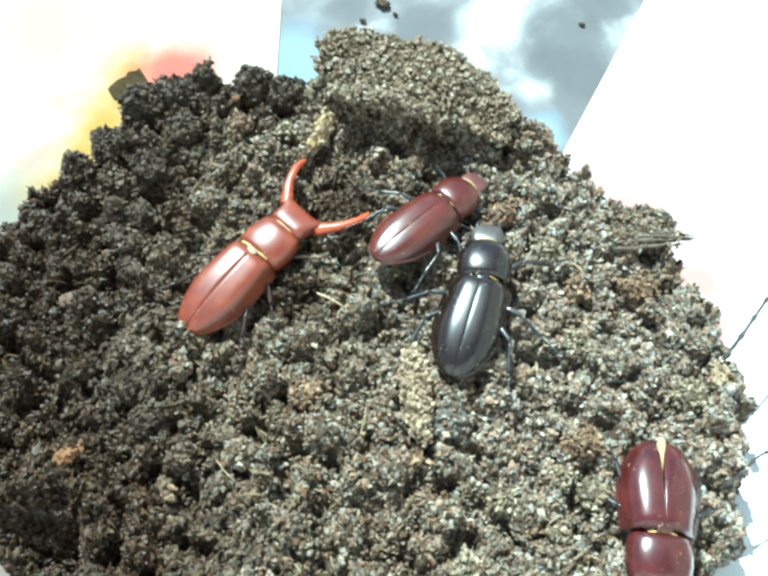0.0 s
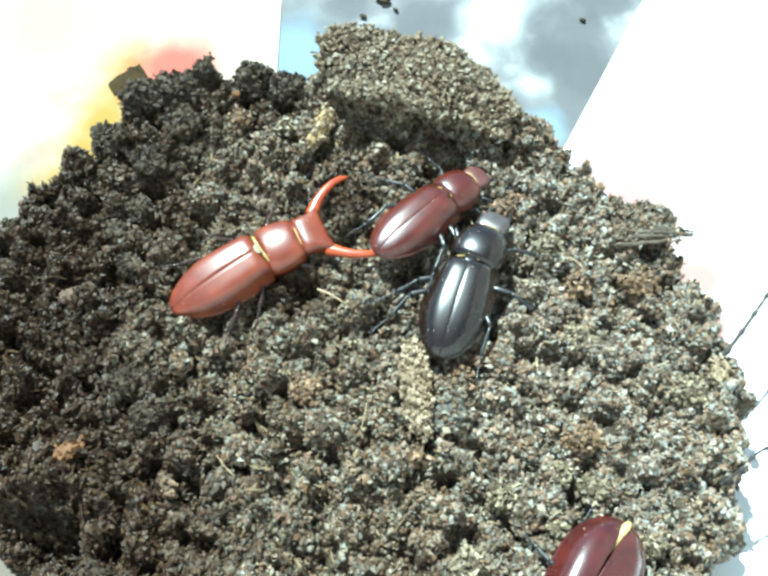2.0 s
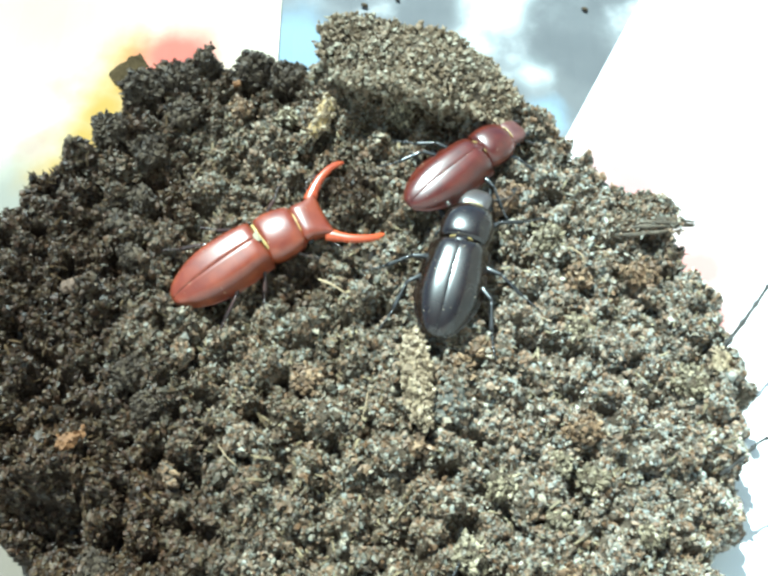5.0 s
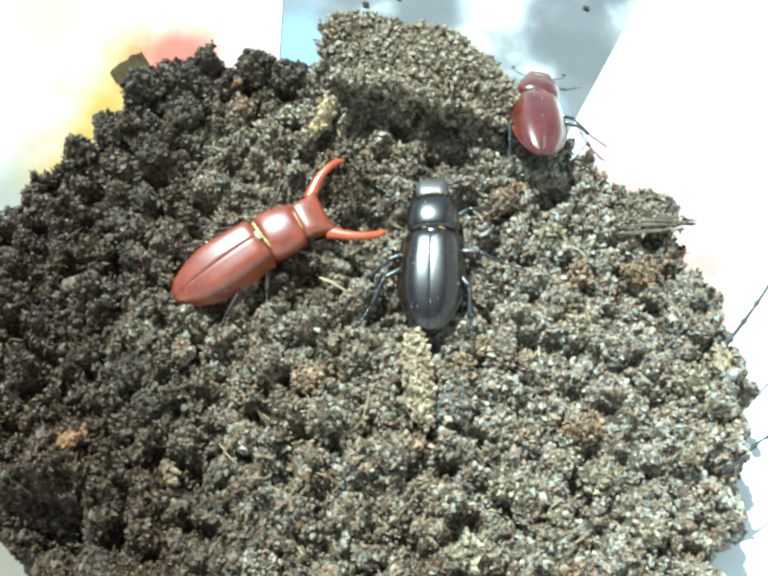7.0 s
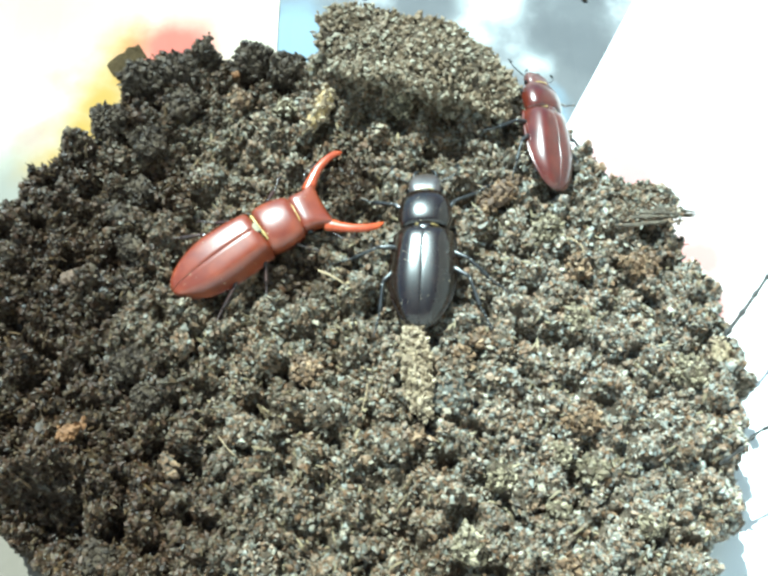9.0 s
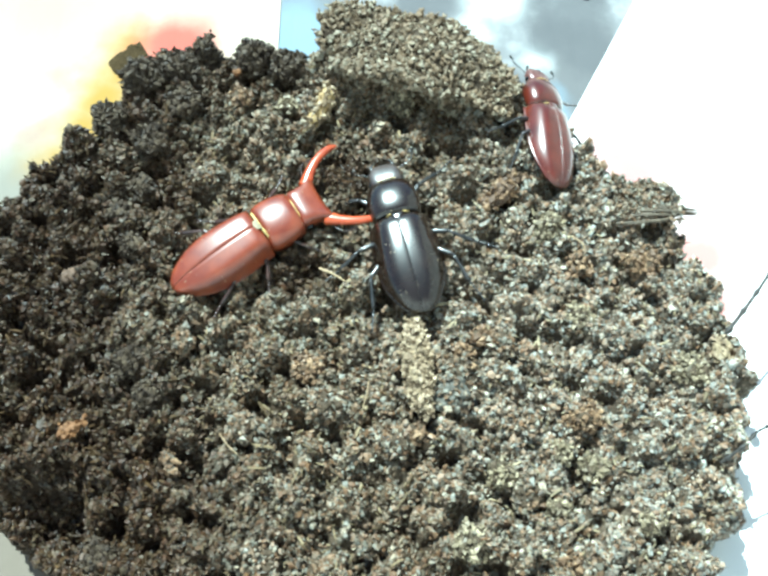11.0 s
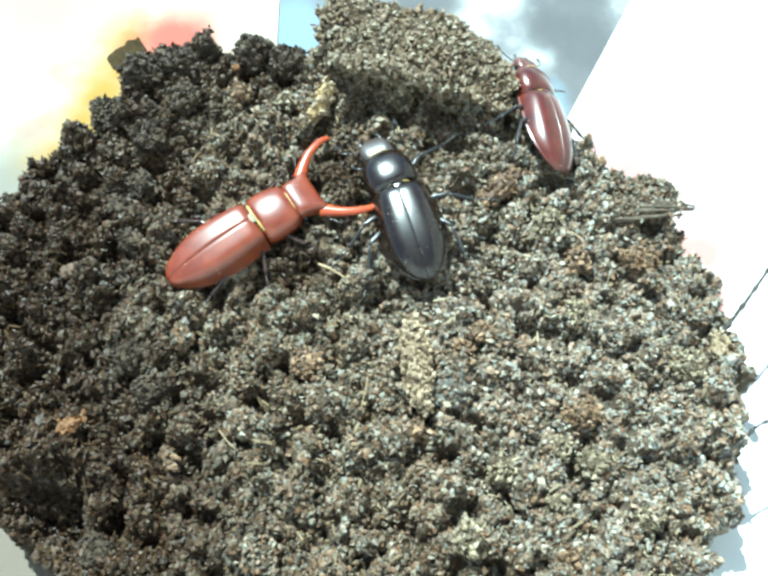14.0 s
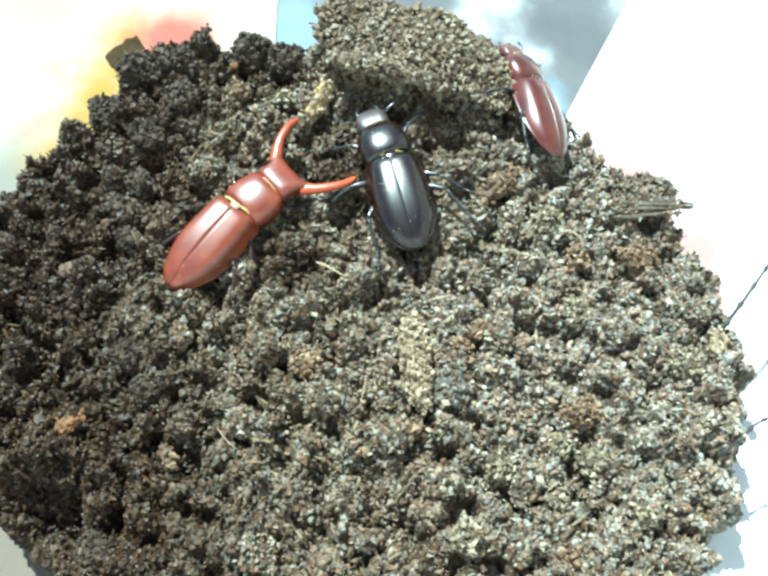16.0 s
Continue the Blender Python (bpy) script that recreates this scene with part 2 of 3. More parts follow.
def inward(x, y):
    """How far a place lies inside the soil's ragged outline."""
    a, r = np.arctan2(y - MIDDLE_Y, x), np.hypot(x, y - MIDDLE_Y)
    edge = OUTLINE[0] + 0.0 * a
    for k in range(1, 8):
        edge = edge + OUTLINE[2 * k - 1] * np.cos(k * a) + OUTLINE[2 * k] * np.sin(k * a)
    edge = edge + 6.5 * np.exp(-((a + 2.6) / 0.35) ** 2) + 1.5 * np.exp(-((a + 0.3) / 0.3) ** 2) + 2.0 * np.exp(-((a - 0.62) / 0.12) ** 2) + 3.5 * np.exp(-((a + 0.66) / 0.2) ** 2) - 2.0 * np.exp(-((a + 0.35) / 0.15) ** 2) + 3.0 * np.exp(-((a - 2.27) / 0.07) ** 2) - 2.5 * np.exp(-((a - 2.52) / 0.1) ** 2) - 5 * np.exp(-((a - 2.2) / 0.30) ** 2) - 4.0 * np.exp(-((a - 2.55) / 0.2) ** 2) + 3.0 * np.exp(-((a - 2.88) / 0.13) ** 2) + 2.0 * np.exp(-((a - 0.75) / 0.22) ** 2)
    return edge + 1.6 * waves(x, y, 11, 11) + 1.0 * waves(x, y, 4.5, 12) - r


STEP = 0.5
GX, GY = np.arange(-100, 96, STEP), np.arange(-104, 78, STEP)
XX, YY = np.meshgrid(GX, GY)
# crumb lumps of many sizes, heaped over one another
LUMPS = np.zeros_like(XX)
for _ in range(5200):
    cx, cy = rng.uniform(-98, 94), rng.uniform(-102, 76)
    r = 1.0 + 3.4 * rng.random() ** 3
    i0, i1 = np.searchsorted(GX, (cx - r, cx + r))
    j0, j1 = np.searchsorted(GY, (cy - r, cy + r))
    d2 = (GX[i0:i1][None, :] - cx) ** 2 + (GY[j0:j1][:, None] - cy) ** 2
    LUMPS[j0:j1, i0:i1] = np.maximum(LUMPS[j0:j1, i0:i1], rng.uniform(0.75, 1.25) * np.sqrt(np.maximum(r * r - d2, 0)))
SMALL = np.zeros_like(XX)
for _ in range(16000):
    cx, cy = rng.uniform(-98, 94), rng.uniform(-102, 76)
    r = 0.6 + 1.1 * rng.random() ** 2
    i0, i1 = np.searchsorted(GX, (cx - r, cx + r))
    j0, j1 = np.searchsorted(GY, (cy - r, cy + r))
    d2 = ((GX[i0:i1][None, :] - cx) * rng.uniform(0.8, 1.4)) ** 2 + (GY[j0:j1][:, None] - cy) ** 2
    SMALL[j0:j1, i0:i1] = np.maximum(SMALL[j0:j1, i0:i1], rng.uniform(0.5, 1.3) * np.sqrt(np.maximum(r * r - d2, 0)))
LUMPS = LUMPS * (0.75 + 0.25 * waves(XX, YY, 15, 22)) + 0.9 * SMALL + 1.3 * waves(XX, YY, 9, 21) + 0.5 * waves(XX, YY, 4, 23) - 0.8 * np.abs(waves(XX, YY, 3.2, 24)) + 0.3 * waves(XX, YY, 1.9, 25)
DEPTH = inward(XX, YY)
SIDE = np.clip(DEPTH / 2.6, 0, 1)
HEIGHT = (soil_level(XX, YY) + 1.28 * LUMPS - 3.05) * (1 - (1 - SIDE) ** 2.2)
HEIGHT = np.where(DEPTH > 0, np.maximum(HEIGHT, 0.2), -1.0)


def height_at(x, y):
    i = np.clip(((x - GX[0]) / STEP).astype(int), 0, len(GX) - 1)
    j = np.clip(((y - GY[0]) / STEP).astype(int), 0, len(GY) - 1)
    return HEIGHT[j, i]


def lumps_at(x, y):
    i = np.clip(((x - GX[0]) / STEP).astype(int), 0, len(GX) - 1)
    j = np.clip(((y - GY[0]) / STEP).astype(int), 0, len(GY) - 1)
    return LUMPS[j, i]


def raw_mesh(name, verts, faces, material, parent=None, smooth=False):
    """A mesh out of arrays, in millimetres; all faces have as many corners as a row has."""
    me = bpy.data.meshes.new(name)
    k = faces.shape[1]
    me.vertices.add(len(verts))
    me.vertices.foreach_set("co", np.ascontiguousarray(verts * MM, dtype=np.float32).ravel())
    me.loops.add(faces.size)
    me.loops.foreach_set("vertex_index", np.ascontiguousarray(faces, dtype=np.int32).ravel())
    me.polygons.add(len(faces))
    me.polygons.foreach_set("loop_start", np.arange(0, faces.size, k, dtype=np.int32))
    me.polygons.foreach_set("use_smooth", np.full(len(faces), smooth))
    me.update(calc_edges=True)
    me.materials.append(material)
    ob = new(name, me)
    if parent:
        ob.parent = parent
    return ob


def ball():
    bm = bmesh.new()
    bmesh.ops.create_icosphere(bm, subdivisions=1, radius=1.0)
    v = np.array([p.co[:] for p in bm.verts])
    f = np.array([[p.index for p in q.verts] for q in bm.faces])
    bm.free()
    return v, f


BALL_V, BALL_F = ball()


def shard():
    """A little two-ended flake."""
    v = np.array(((1, 0, 0), (-1, 0, 0), (0, 1, 0), (0, -1, 0), (0, 0, 1), (0, 0, -1)), float)
    f = np.array(((0, 2, 4), (2, 1, 4), (1, 3, 4), (3, 0, 4), (2, 0, 5), (1, 2, 5), (3, 1, 5), (0, 3, 5)))
    return v, f


def crumbs(name, places, sizes, seed, material, parent=None, long=1.0, form=(BALL_V, BALL_F), smooth=False, rugged=0.35, flat=0.9):
    """Angular crumbs, one at each place: knocked-about little polyhedra turned at random."""
    r = np.random.default_rng(seed)
    (form_v, form_f), n = form, len(places)
    k = len(form_v)
    form = form_v[None] * r.uniform(0.95 - rugged, 0.95 + rugged, (n, k, 1))
    form = form * (r.uniform(0.55, 1.35, (n, 1, 3)) * np.array([long, 1.0, flat]))
    q = r.normal(size=(n, 4))
    w, x, y, z = (q / np.linalg.norm(q, axis=1)[:, None]).T
    turn = np.stack([1 - 2 * (y * y + z * z), 2 * (x * y - z * w), 2 * (x * z + y * w), 2 * (x * y + z * w), 1 - 2 * (x * x + z * z),
                     2 * (y * z - x * w), 2 * (x * z - y * w), 2 * (y * z + x * w), 1 - 2 * (x * x + y * y)], 1).reshape(n, 3, 3)
    verts = np.einsum("nij,nkj->nki", turn, form) * sizes[:, None, None] + places[:, None, :]
    faces = form_f[None] + (np.arange(n) * k)[:, None, None]
    return raw_mesh(name, verts.reshape(-1, 3), faces.reshape(-1, 3), material, parent, smooth)


# ---- ground and papers ----
def plain_ground():
    m = surface("pale_concrete", ((0.0, (0.38, 0.37, 0.35)), (1.0, (0.55, 0.54, 0.51))), 60, rough=0.85, bump=0.001, bump_scale=150)
    bm = bmesh.new()
    bmesh.ops.create_grid(bm, x_segments=2, y_segments=2, size=200000)
    tagged(part("ground", bm, m), "pale grey concrete ground under the papers", "ground", kind="structure")


def fill_walls():
    """Two unseen pale plastered walls, added for bounced light and reflections in the shells."""
    m = surface("pale_plaster", ((0.0, (0.40, 0.395, 0.385)), (1.0, (0.53, 0.525, 0.515))), 40, rough=0.9, spec=0.2, bump=0.002, bump_scale=220, wear=0.12)
    for name, x0, y0, x1, y1 in (("fill_wall_south", -2000, -1080, 1250, -900), ("fill_wall_east", 1250, -1080, 1430, 1600)):
        bm = bmesh.new()
        bmesh.ops.create_cube(bm, size=1.0)
        for v in bm.verts:
            v.co = Vector((x0 + (x1 - x0) * (v.co.x + 0.5), y0 + (y1 - y0) * (v.co.y + 0.5), 2500 * (v.co.z + 0.5)))
        tagged(part(name, bm, m, smooth=False), "plain pale plastered wall, unseen, added for fill light and reflections", "wall", kind="structure")


PAPER = pose(0, -0.01142, 0) @ Matrix.Diagonal((0.8499, 0.8499, 1, 1))


def sheet(name, x0, y0, x1, y1, z, material, m=None, label="", category="paper sheet"):
    """A sheet of paper, a little wavy, 0.25 mm thick."""
    bm = bmesh.new()
    nx, ny = 24, 24
    top = [[bm.verts.new((x0 + (x1 - x0) * i / nx, y0 + (y1 - y0) * j / ny, z + 0.25 + 0.35 * math.sin(i * 0.9 + j * 0.37) ** 2)) for i in range(nx + 1)] for j in range(ny + 1)]
    low = [[bm.verts.new((v.co.x, v.co.y, v.co.z - 0.25)) for v in row] for row in top]
    for j in range(ny):
        for i in range(nx):
            bm.faces.new((top[j][i], top[j][i + 1], top[j + 1][i + 1], top[j + 1][i]))
            bm.faces.new((low[j][i], low[j + 1][i], low[j + 1][i + 1], low[j][i + 1]))
    for j in range(ny):
        bm.faces.new((top[j][0], top[j + 1][0], low[j + 1][0], low[j][0]))
        bm.faces.new((top[j][nx], low[j][nx], low[j + 1][nx], top[j + 1][nx]))
    for i in range(nx):
        bm.faces.new((top[0][i], low[0][i], low[0][i + 1], top[0][i + 1]))
        bm.faces.new((top[ny][i], top[ny][i + 1], low[ny][i + 1], low[ny][i]))
    ob = part(name, bm, material, smooth=False)
    ob.matrix_basis = PAPER @ (m or pose(0, 0, 0))
    return tagged(ob, label, category)


def papers():
    m, nt, b = blank("flyer_print_and_shade", 0.85, 0.15)
    c = mixed(nt, spot(nt, -104, 112, 26, 24), (0.42, 0.365, 0.285), (0.40, 0.280, 0.195))
    # grey shade at the flyer's left edge, painted in among the print
    c = mixed(nt, spot(nt, -102, 44, 16, 14), c, (0.20, 0.185, 0.155))
    band = 0.0                                       # a yellow band along the soil's edge
    for x, y, r in ((-75, 94, 7), (-77, 84, 8), (-81, 74, 9), (-86, 64, 9), (-91, 54, 7)):
        band = calc(nt, "MAXIMUM", band, spot(nt, x, y, r, 8))
    c = mixed(nt, band, c, (0.30, 0.188, 0.045))
    # beige near corner: shade on the paper, painted in
    c = mixed(nt, spot(nt, -94, -52, 24, 9), c, (0.15, 0.125, 0.10))
    for x, y, r in ((-96, 83, 4), (-90, 86, 3), (-99, 62, 4), (-95, 68, 3)):     # pinkish smudges of print
        c = mixed(nt, calc(nt, "MULTIPLY", spot(nt, x, y, r, 4), 0.7), c, (0.27, 0.180, 0.145))
    c = mixed(nt, spot(nt, -62, 92, 13, 8), c, (0.36, 0.10, 0.075))
    nt.links.new(c, b.inputs["Base Color"])
    sheet("printed_flyer", -190, -110, -32, 190, 0.9, m, label="white printed flyer with yellow and red patches under the soil", category="flyer")

    m, nt, b = blank("cloud_print", 0.8, 0.2)
    cloud = ramp(nt, noise_node(nt, 42, 5.0, 0.55), ((0.40, (0.125, 0.122, 0.125)), (0.55, (0.18, 0.178, 0.182)), (0.70, (0.37, 0.37, 0.37))))
    for x, y, r in ((33, 112, 9), (38, 121, 8), (44, 88, 4), (26, 99, 5)):      # bright cloud
        cloud = mixed(nt, calc(nt, "MULTIPLY", spot(nt, x, y, r, 4.5), 0.9), cloud, (0.42, 0.435, 0.43))
    for x, y, r in ((11, 110, 10), (-12, 119, 7), (56, 108, 13), (48, 98, 7), (60, 92, 9), (36, 80, 6), (66, 122, 10)):     # dark cloud
        cloud = mixed(nt, calc(nt, "MULTIPLY", spot(nt, x, y, r, 4), 0.8), cloud, (0.094, 0.093, 0.098))
    blue = calc(nt, "MAXIMUM", spot(nt, -28, 98, 13, 9), spot(nt, 45, 72, 6, 5))
    nt.links.new(mixed(nt, blue, cloud, (0.19, 0.25, 0.31)), b.inputs["Base Color"])
    sheet("picture_sheet", -34, -80, 110, 200, 0.4, m, label="glossy sheet printed with grey and pale blue clouds", category="printed sheet")

    m, nt, b = blank("white_print", 0.85, 0.15)
    c = mixed(nt, spot(nt, 15, -3, 11, 7), (0.82, 0.82, 0.81), (0.42, 0.235, 0.23))
    c = mixed(nt, spot(nt, 24, -9, 10, 7), c, (0.42, 0.225, 0.215))
    c = mixed(nt, spot(nt, 47, -23, 10, 7), c, (0.46, 0.22, 0.20))
    c = mixed(nt, spot(nt, 56, -34, 6, 5), c, (0.42, 0.17, 0.15))
    nt.links.new(c, b.inputs["Base Color"])
    edge = math.degrees(math.atan2(56, 30)) - 90
    sheet("white_sheet", 0, -160, 210, 137, 1.5, m, pose(0.0522, 0.067, 0, 0, 0, edge), "blank white paper sheet with pink printed marks at its edge", "paper sheet")


# ---- soil and what lies on it ----
def soil_mound():
    ny, nx = HEIGHT.shape
    verts = np.stack([XX, YY, HEIGHT], -1).reshape(-1, 3)
    idx = np.arange(ny * nx).reshape(ny, nx)
    faces = np.stack([idx[:-1, :-1], idx[:-1, 1:], idx[1:, 1:], idx[1:, :-1]], -1).reshape(-1, 4)
    keep = (DEPTH[:-1, :-1] > -1.0).reshape(-1)
    mound = raw_mesh("soil_mound", verts, faces[keep], SOIL, smooth=True)
    tagged(mound, "round cake of dark crumbly beetle soil on paper", "soil", kind="stuff")
    # round granules sit thickest on the lumps and leave the gaps between them open
    x, y = rng.uniform(-98, 94, 420000), rng.uniform(-102, 76, 420000)
    rise = lumps_at(x, y)
    ok = (inward(x, y) > -0.3) & ((y > -66) | (rng.random(len(x)) < 0.3)) & (rng.random(len(x)) < 0.22 + 0.78 * np.clip((rise - 0.8) / 2.2, 0, 1))
    x, y = x[ok], y[ok]
    big, small = slice(0, 46000), slice(46000, 146000)
    size = 0.28 + 0.24 * rng.random(len(x)) ** 1.4 + 0.30 * rng.random(len(x)) ** 7
    z = height_at(x, y) + size * rng.uniform(-0.2, 0.8, len(x))
    tagged(crumbs("crumb_cover", np.stack([x, y, z], 1)[big], size[big], 5, CRUMB, mound, 1.45, rugged=0.5), "brown and tan soil granules", kind="stuff")
    size = 0.22 + 0.30 * rng.random(len(x)) ** 1.6
    z = height_at(x, y) + size * rng.uniform(0.0, 1.5, len(x))
    tagged(crumbs("flake_cover", np.stack([x, y, z], 1)[small], size[small], 9, CRUMB, mound, 1.8, shard(), flat=0.5), "small angular flakes of soil", kind="stuff")
    # steep flank
    n = 12000
    x, y = rng.uniform(-98, 94, n * 14), rng.uniform(-102, 76, n * 14)
    d = inward(x, y)
    ok = (d > 0) & (d < 5)
    x, y, d = x[ok][:n], y[ok][:n], d[ok][:n]
    size = 0.35 + 0.6 * rng.random(len(x)) ** 2
    tagged(crumbs("flank_cover", np.stack([x, y, height_at(x, y) * rng.uniform(0.93, 1.0, len(x))], 1), size, 6, CRUMB, mound), "soil crumbs on the steep flank", kind="stuff")
    # slivers of rotten wood
    n = 5500
    x, y = rng.uniform(-96, 92, n), rng.uniform(-80, 74, n)
    ok = inward(x, y) > 0.5
    x, y = x[ok], y[ok]
    size = 0.16 + 0.16 * rng.random(len(x))
    tagged(crumbs("sliver_cover", np.stack([x, y, height_at(x, y) + 0.45], 1), size, 8, SLIVER, mound, long=6.0), "thin tan slivers of rotten wood", kind="stuff")


def clod(name, x, y, z, a, b, c, turn, seed, material, label, rough=0.22, grains=0, category="soil clod", cover=None, undercut=0.0, dip=0.0, group="", lean=0.0, slab=1.0, cut=1.5):
    """A lump of pressed soil: a blob with knocked-in sides, set with crumbs."""
    bm = bmesh.new()
    bmesh.ops.create_icosphere(bm, subdivisions=5 if a > 12 else 4, radius=1.0)
    for v in bm.verts:
        p = v.co.copy()
        s = 1 + rough * noise.noise(p * 1.7 + Vector((seed, 0, 0))) + 0.5 * rough * noise.noise(p * 4.1 + Vector((0, seed, 0)))
        s += 0.22 * rough * noise.noise(p * 11.0 + Vector((0, 0, seed)))
        p.y = max(p.y, 0.2 * noise.noise(p * 3.0 + Vector((seed, seed, 0))) - cut)      # a broken-off face
        v.co = Vector((p.x * a * s, p.y * b * s + undercut * max(0.0, 0.45 - p.z) * max(0.0, 0.3 - p.y), math.copysign(abs(p.z) ** slab, p.z) * c * s))
    ob = part(name, bm, material)
    ob.matrix_basis = pose(x * MM, y * MM, z * MM, lean, dip, turn)
    tagged(ob, label, category, group)
    if grains:
        co = np.empty(len(ob.data.vertices) * 3)
        ob.data.vertices.foreach_get("co", co)
        co = co.reshape(-1, 3) / MM
        r = np.random.default_rng(seed)
        pick = co[r.integers(0, len(co), grains)] * r.uniform(0.985, 1.03, (grains, 1)) + r.normal(0, 0.35, (grains, 3))
        size = 0.28 + 0.34 * r.random(grains) ** 1.6 + 0.3 * r.random(grains) ** 8
        tagged(crumbs("crumb_cover", pick, size * 1.1, seed + 50, cover or CRUMB, ob, 1.35, shard()), "brown and tan soil crumbs", kind="stuff")
    return ob


def loose_lumps():
    """Lumps of differing brown, strewn over the top."""
    r = random.Random(23)
    made = 0
    while made < 46:
        x, y = r.uniform(-66, 62), r.uniform(-60, 40)
        if float(inward(np.float64(x), np.float64(y))) < 8 or (-48 < x < 26 and -16 < y < 30):
            continue
        a = r.uniform(1.6, 3.2)
        tone, words = r.choice(((RUST_LUMP, "rusty brown lump of crumbly soil"), (TAN_LUMP, "light tan lump of crumbly soil"), (CRUMB, "brown lump of crumbly soil")))
        # lumps inside the painted shade take the darker crumbs
        if in_shade_spot(x, y):
            tone, words = SHADE_CRUMB, "lump of crumbly soil darkened by painted shade"
        clod("soil_lump", x, y, level(x, y) + 1.4, a, a * r.uniform(0.7, 1.0), a * 0.75, r.uniform(0, 180), 100 + made, SOIL, words, 0.5, int(40 * a * a), "soil lump", tone, group="lumps strewn over the soil")
        made += 1


def level(x, y):
    return float(soil_level(np.float64(x), np.float64(y)))


def in_shade_spot(x, y):
    return any(math.hypot(x - cx, y - cy) < r for cx, cy, r, soft in SHADE_SPOTS)


def clods():
    clod("soil_clod", 5.5, 44.0, SOIL_TOP + 2.6, 23.5, 12.0, 8.6, -12, 3, SOIL, "large raised clod of pressed crumbly soil", 0.30, 13000, cover=CLOD_CRUMB, undercut=1.5, dip=8, lean=5, slab=0.55, cut=0.42)
    for x, y, a, b, c, turn, s in ((-30, 50, 4.0, 3.2, 4, 20, 11), (-40, 50, 2.4, 2.4, 5.0, 0, 12), (-22, 48, 3.6, 3, 3, 40, 13),
                                   (-46, 46, 4.2, 3, 3.2, 10, 14), (-54, 44, 4, 3, 3.4, -20, 15), (-60, 34, 3.5, 3, 3, 60, 16), (36, 30, 4, 3, 3, 0, 17), (31.5, 36.5, 5.5, 4, 4, -40, 22),
                                   (55, 14, 5, 3, 3, -15, 18), (-30, -3, 3, 2.6, 2.2, 15, 19), (-1, 2, 3.2, 2.6, 2.2, 70, 20)):
        clod("soil_clod", x, y, level(x, y) + 0.6, a, b, c, turn, s, SOIL, "small dark clod of crumbly soil", 0.55, int(90 * a * b), cover=SHADE_CRUMB if in_shade_spot(x, y) else CRUMB, group="clods on the soil")
    loose_lumps()
    for x, y, a, s in ((-0.4, 90.6, 1.9, 41), (-5.5, 85.0, 0.9, 42), (3.0, 87.2, 0.7, 43), (51.8, 83.8, 0.8, 44)):
        clod("soil_crumb", x, y, 1.2 + a * 0.4, a, a * 0.6, a * 0.5, 150, s, SOIL, "stray soil crumb on the printed sheet", 0.5, 0, "soil crumb", group="stray crumbs")
    clod("grey_clod", 12.2, -28.3, level(12, -28) + 1.8, 4.2, 3.4, 2.2, 10, 31, GREY_CLOD, "grey lump of pressed soil", 0.45, 420, cover=CRUMB)


def chip(name, x, y, lift, length, width, thick, turn, pitch, seed, material, label, category):
    """A frayed splinter of wood: a bar with uneven ends, split along the grain."""
    r = random.Random(seed)
    rings = []
    n = 12
    for i in range(n + 1):
        u = i / n
        w = width / 2 * (0.55 + 0.45 * math.sin(math.pi * min(1, max(0, u * 0.94 + 0.03))) ** 0.45) * r.uniform(0.86, 1.12)
        rings.append([(length * (u - 0.5), w * math.cos(math.tau * k / 10) * r.uniform(0.85, 1.12), thick / 2 * math.sin(math.tau * k / 10) * r.uniform(0.75, 1.25)) for k in range(10)])
    ob = part(name, skin(rings), material, smooth=False)
    ob.matrix_basis = pose(x * MM, y * MM, (level(x, y) + lift) * MM, 0, -pitch, turn)
    return tagged(ob, label, category)


def fibre(name, points, radius, material, label, category, knots=False, lift=1.5):
    pts = curve_points([(x, y, level(x, y) + lift + z) for x, y, z in points], 8)
    radii = [radius * (1 - 0.5 * i / len(pts)) * (1.8 if knots and i % 5 == 3 else 1.0) for i in range(len(pts))]
    return tagged(part(name, tube(pts, radii, 6), material), label, category)


def splinter():
    """A frayed bundle of wood fibres that juts over the soil's edge."""
    r = random.Random(75)
    ob = new("splinter")
    for i in range(26):
        y, z = r.uniform(-3.2, 2.8), r.uniform(-1.0, 1.1)
        a, b = r.uniform(-8.5, -3.0), r.uniform(1.0, 7.0) + 3.4 * (abs(y - 0.4) < 0.9)
        pts = curve_points([(a, y * 1.15, z - 0.6), ((a + b) / 2, y + r.uniform(-0.3, 0.3), z + 0.4), (b, 0.4 + (y - 0.4) * 0.55, z * 0.6)], 5)
        part("fibre", tube(pts, taper(len(pts), 0.30, 0.06, r.uniform(0.28, 0.5)), 6, 0.8), WEATHERED, ob, smooth=False)
    ob.matrix_basis = pose(54.8 * MM, 9.8 * MM, (level(54, 10) + 1.4) * MM, 0, 0, -4)
    tagged(ob, "frayed brown splinter of rotten wood jutting over the soil's edge", "splinter")
    g = np.random.default_rng(76)
    at = np.stack([g.uniform(-8, 6, 420), g.normal(0, 1.4, 420), g.uniform(0.2, 1.2, 420)], 1)
    tagged(crumbs("crumb_cover", at, g.uniform(0.22, 0.5, 420), 77, CRUMB, ob, 1.4, shard()), "brown soil crumbs", kind="stuff")


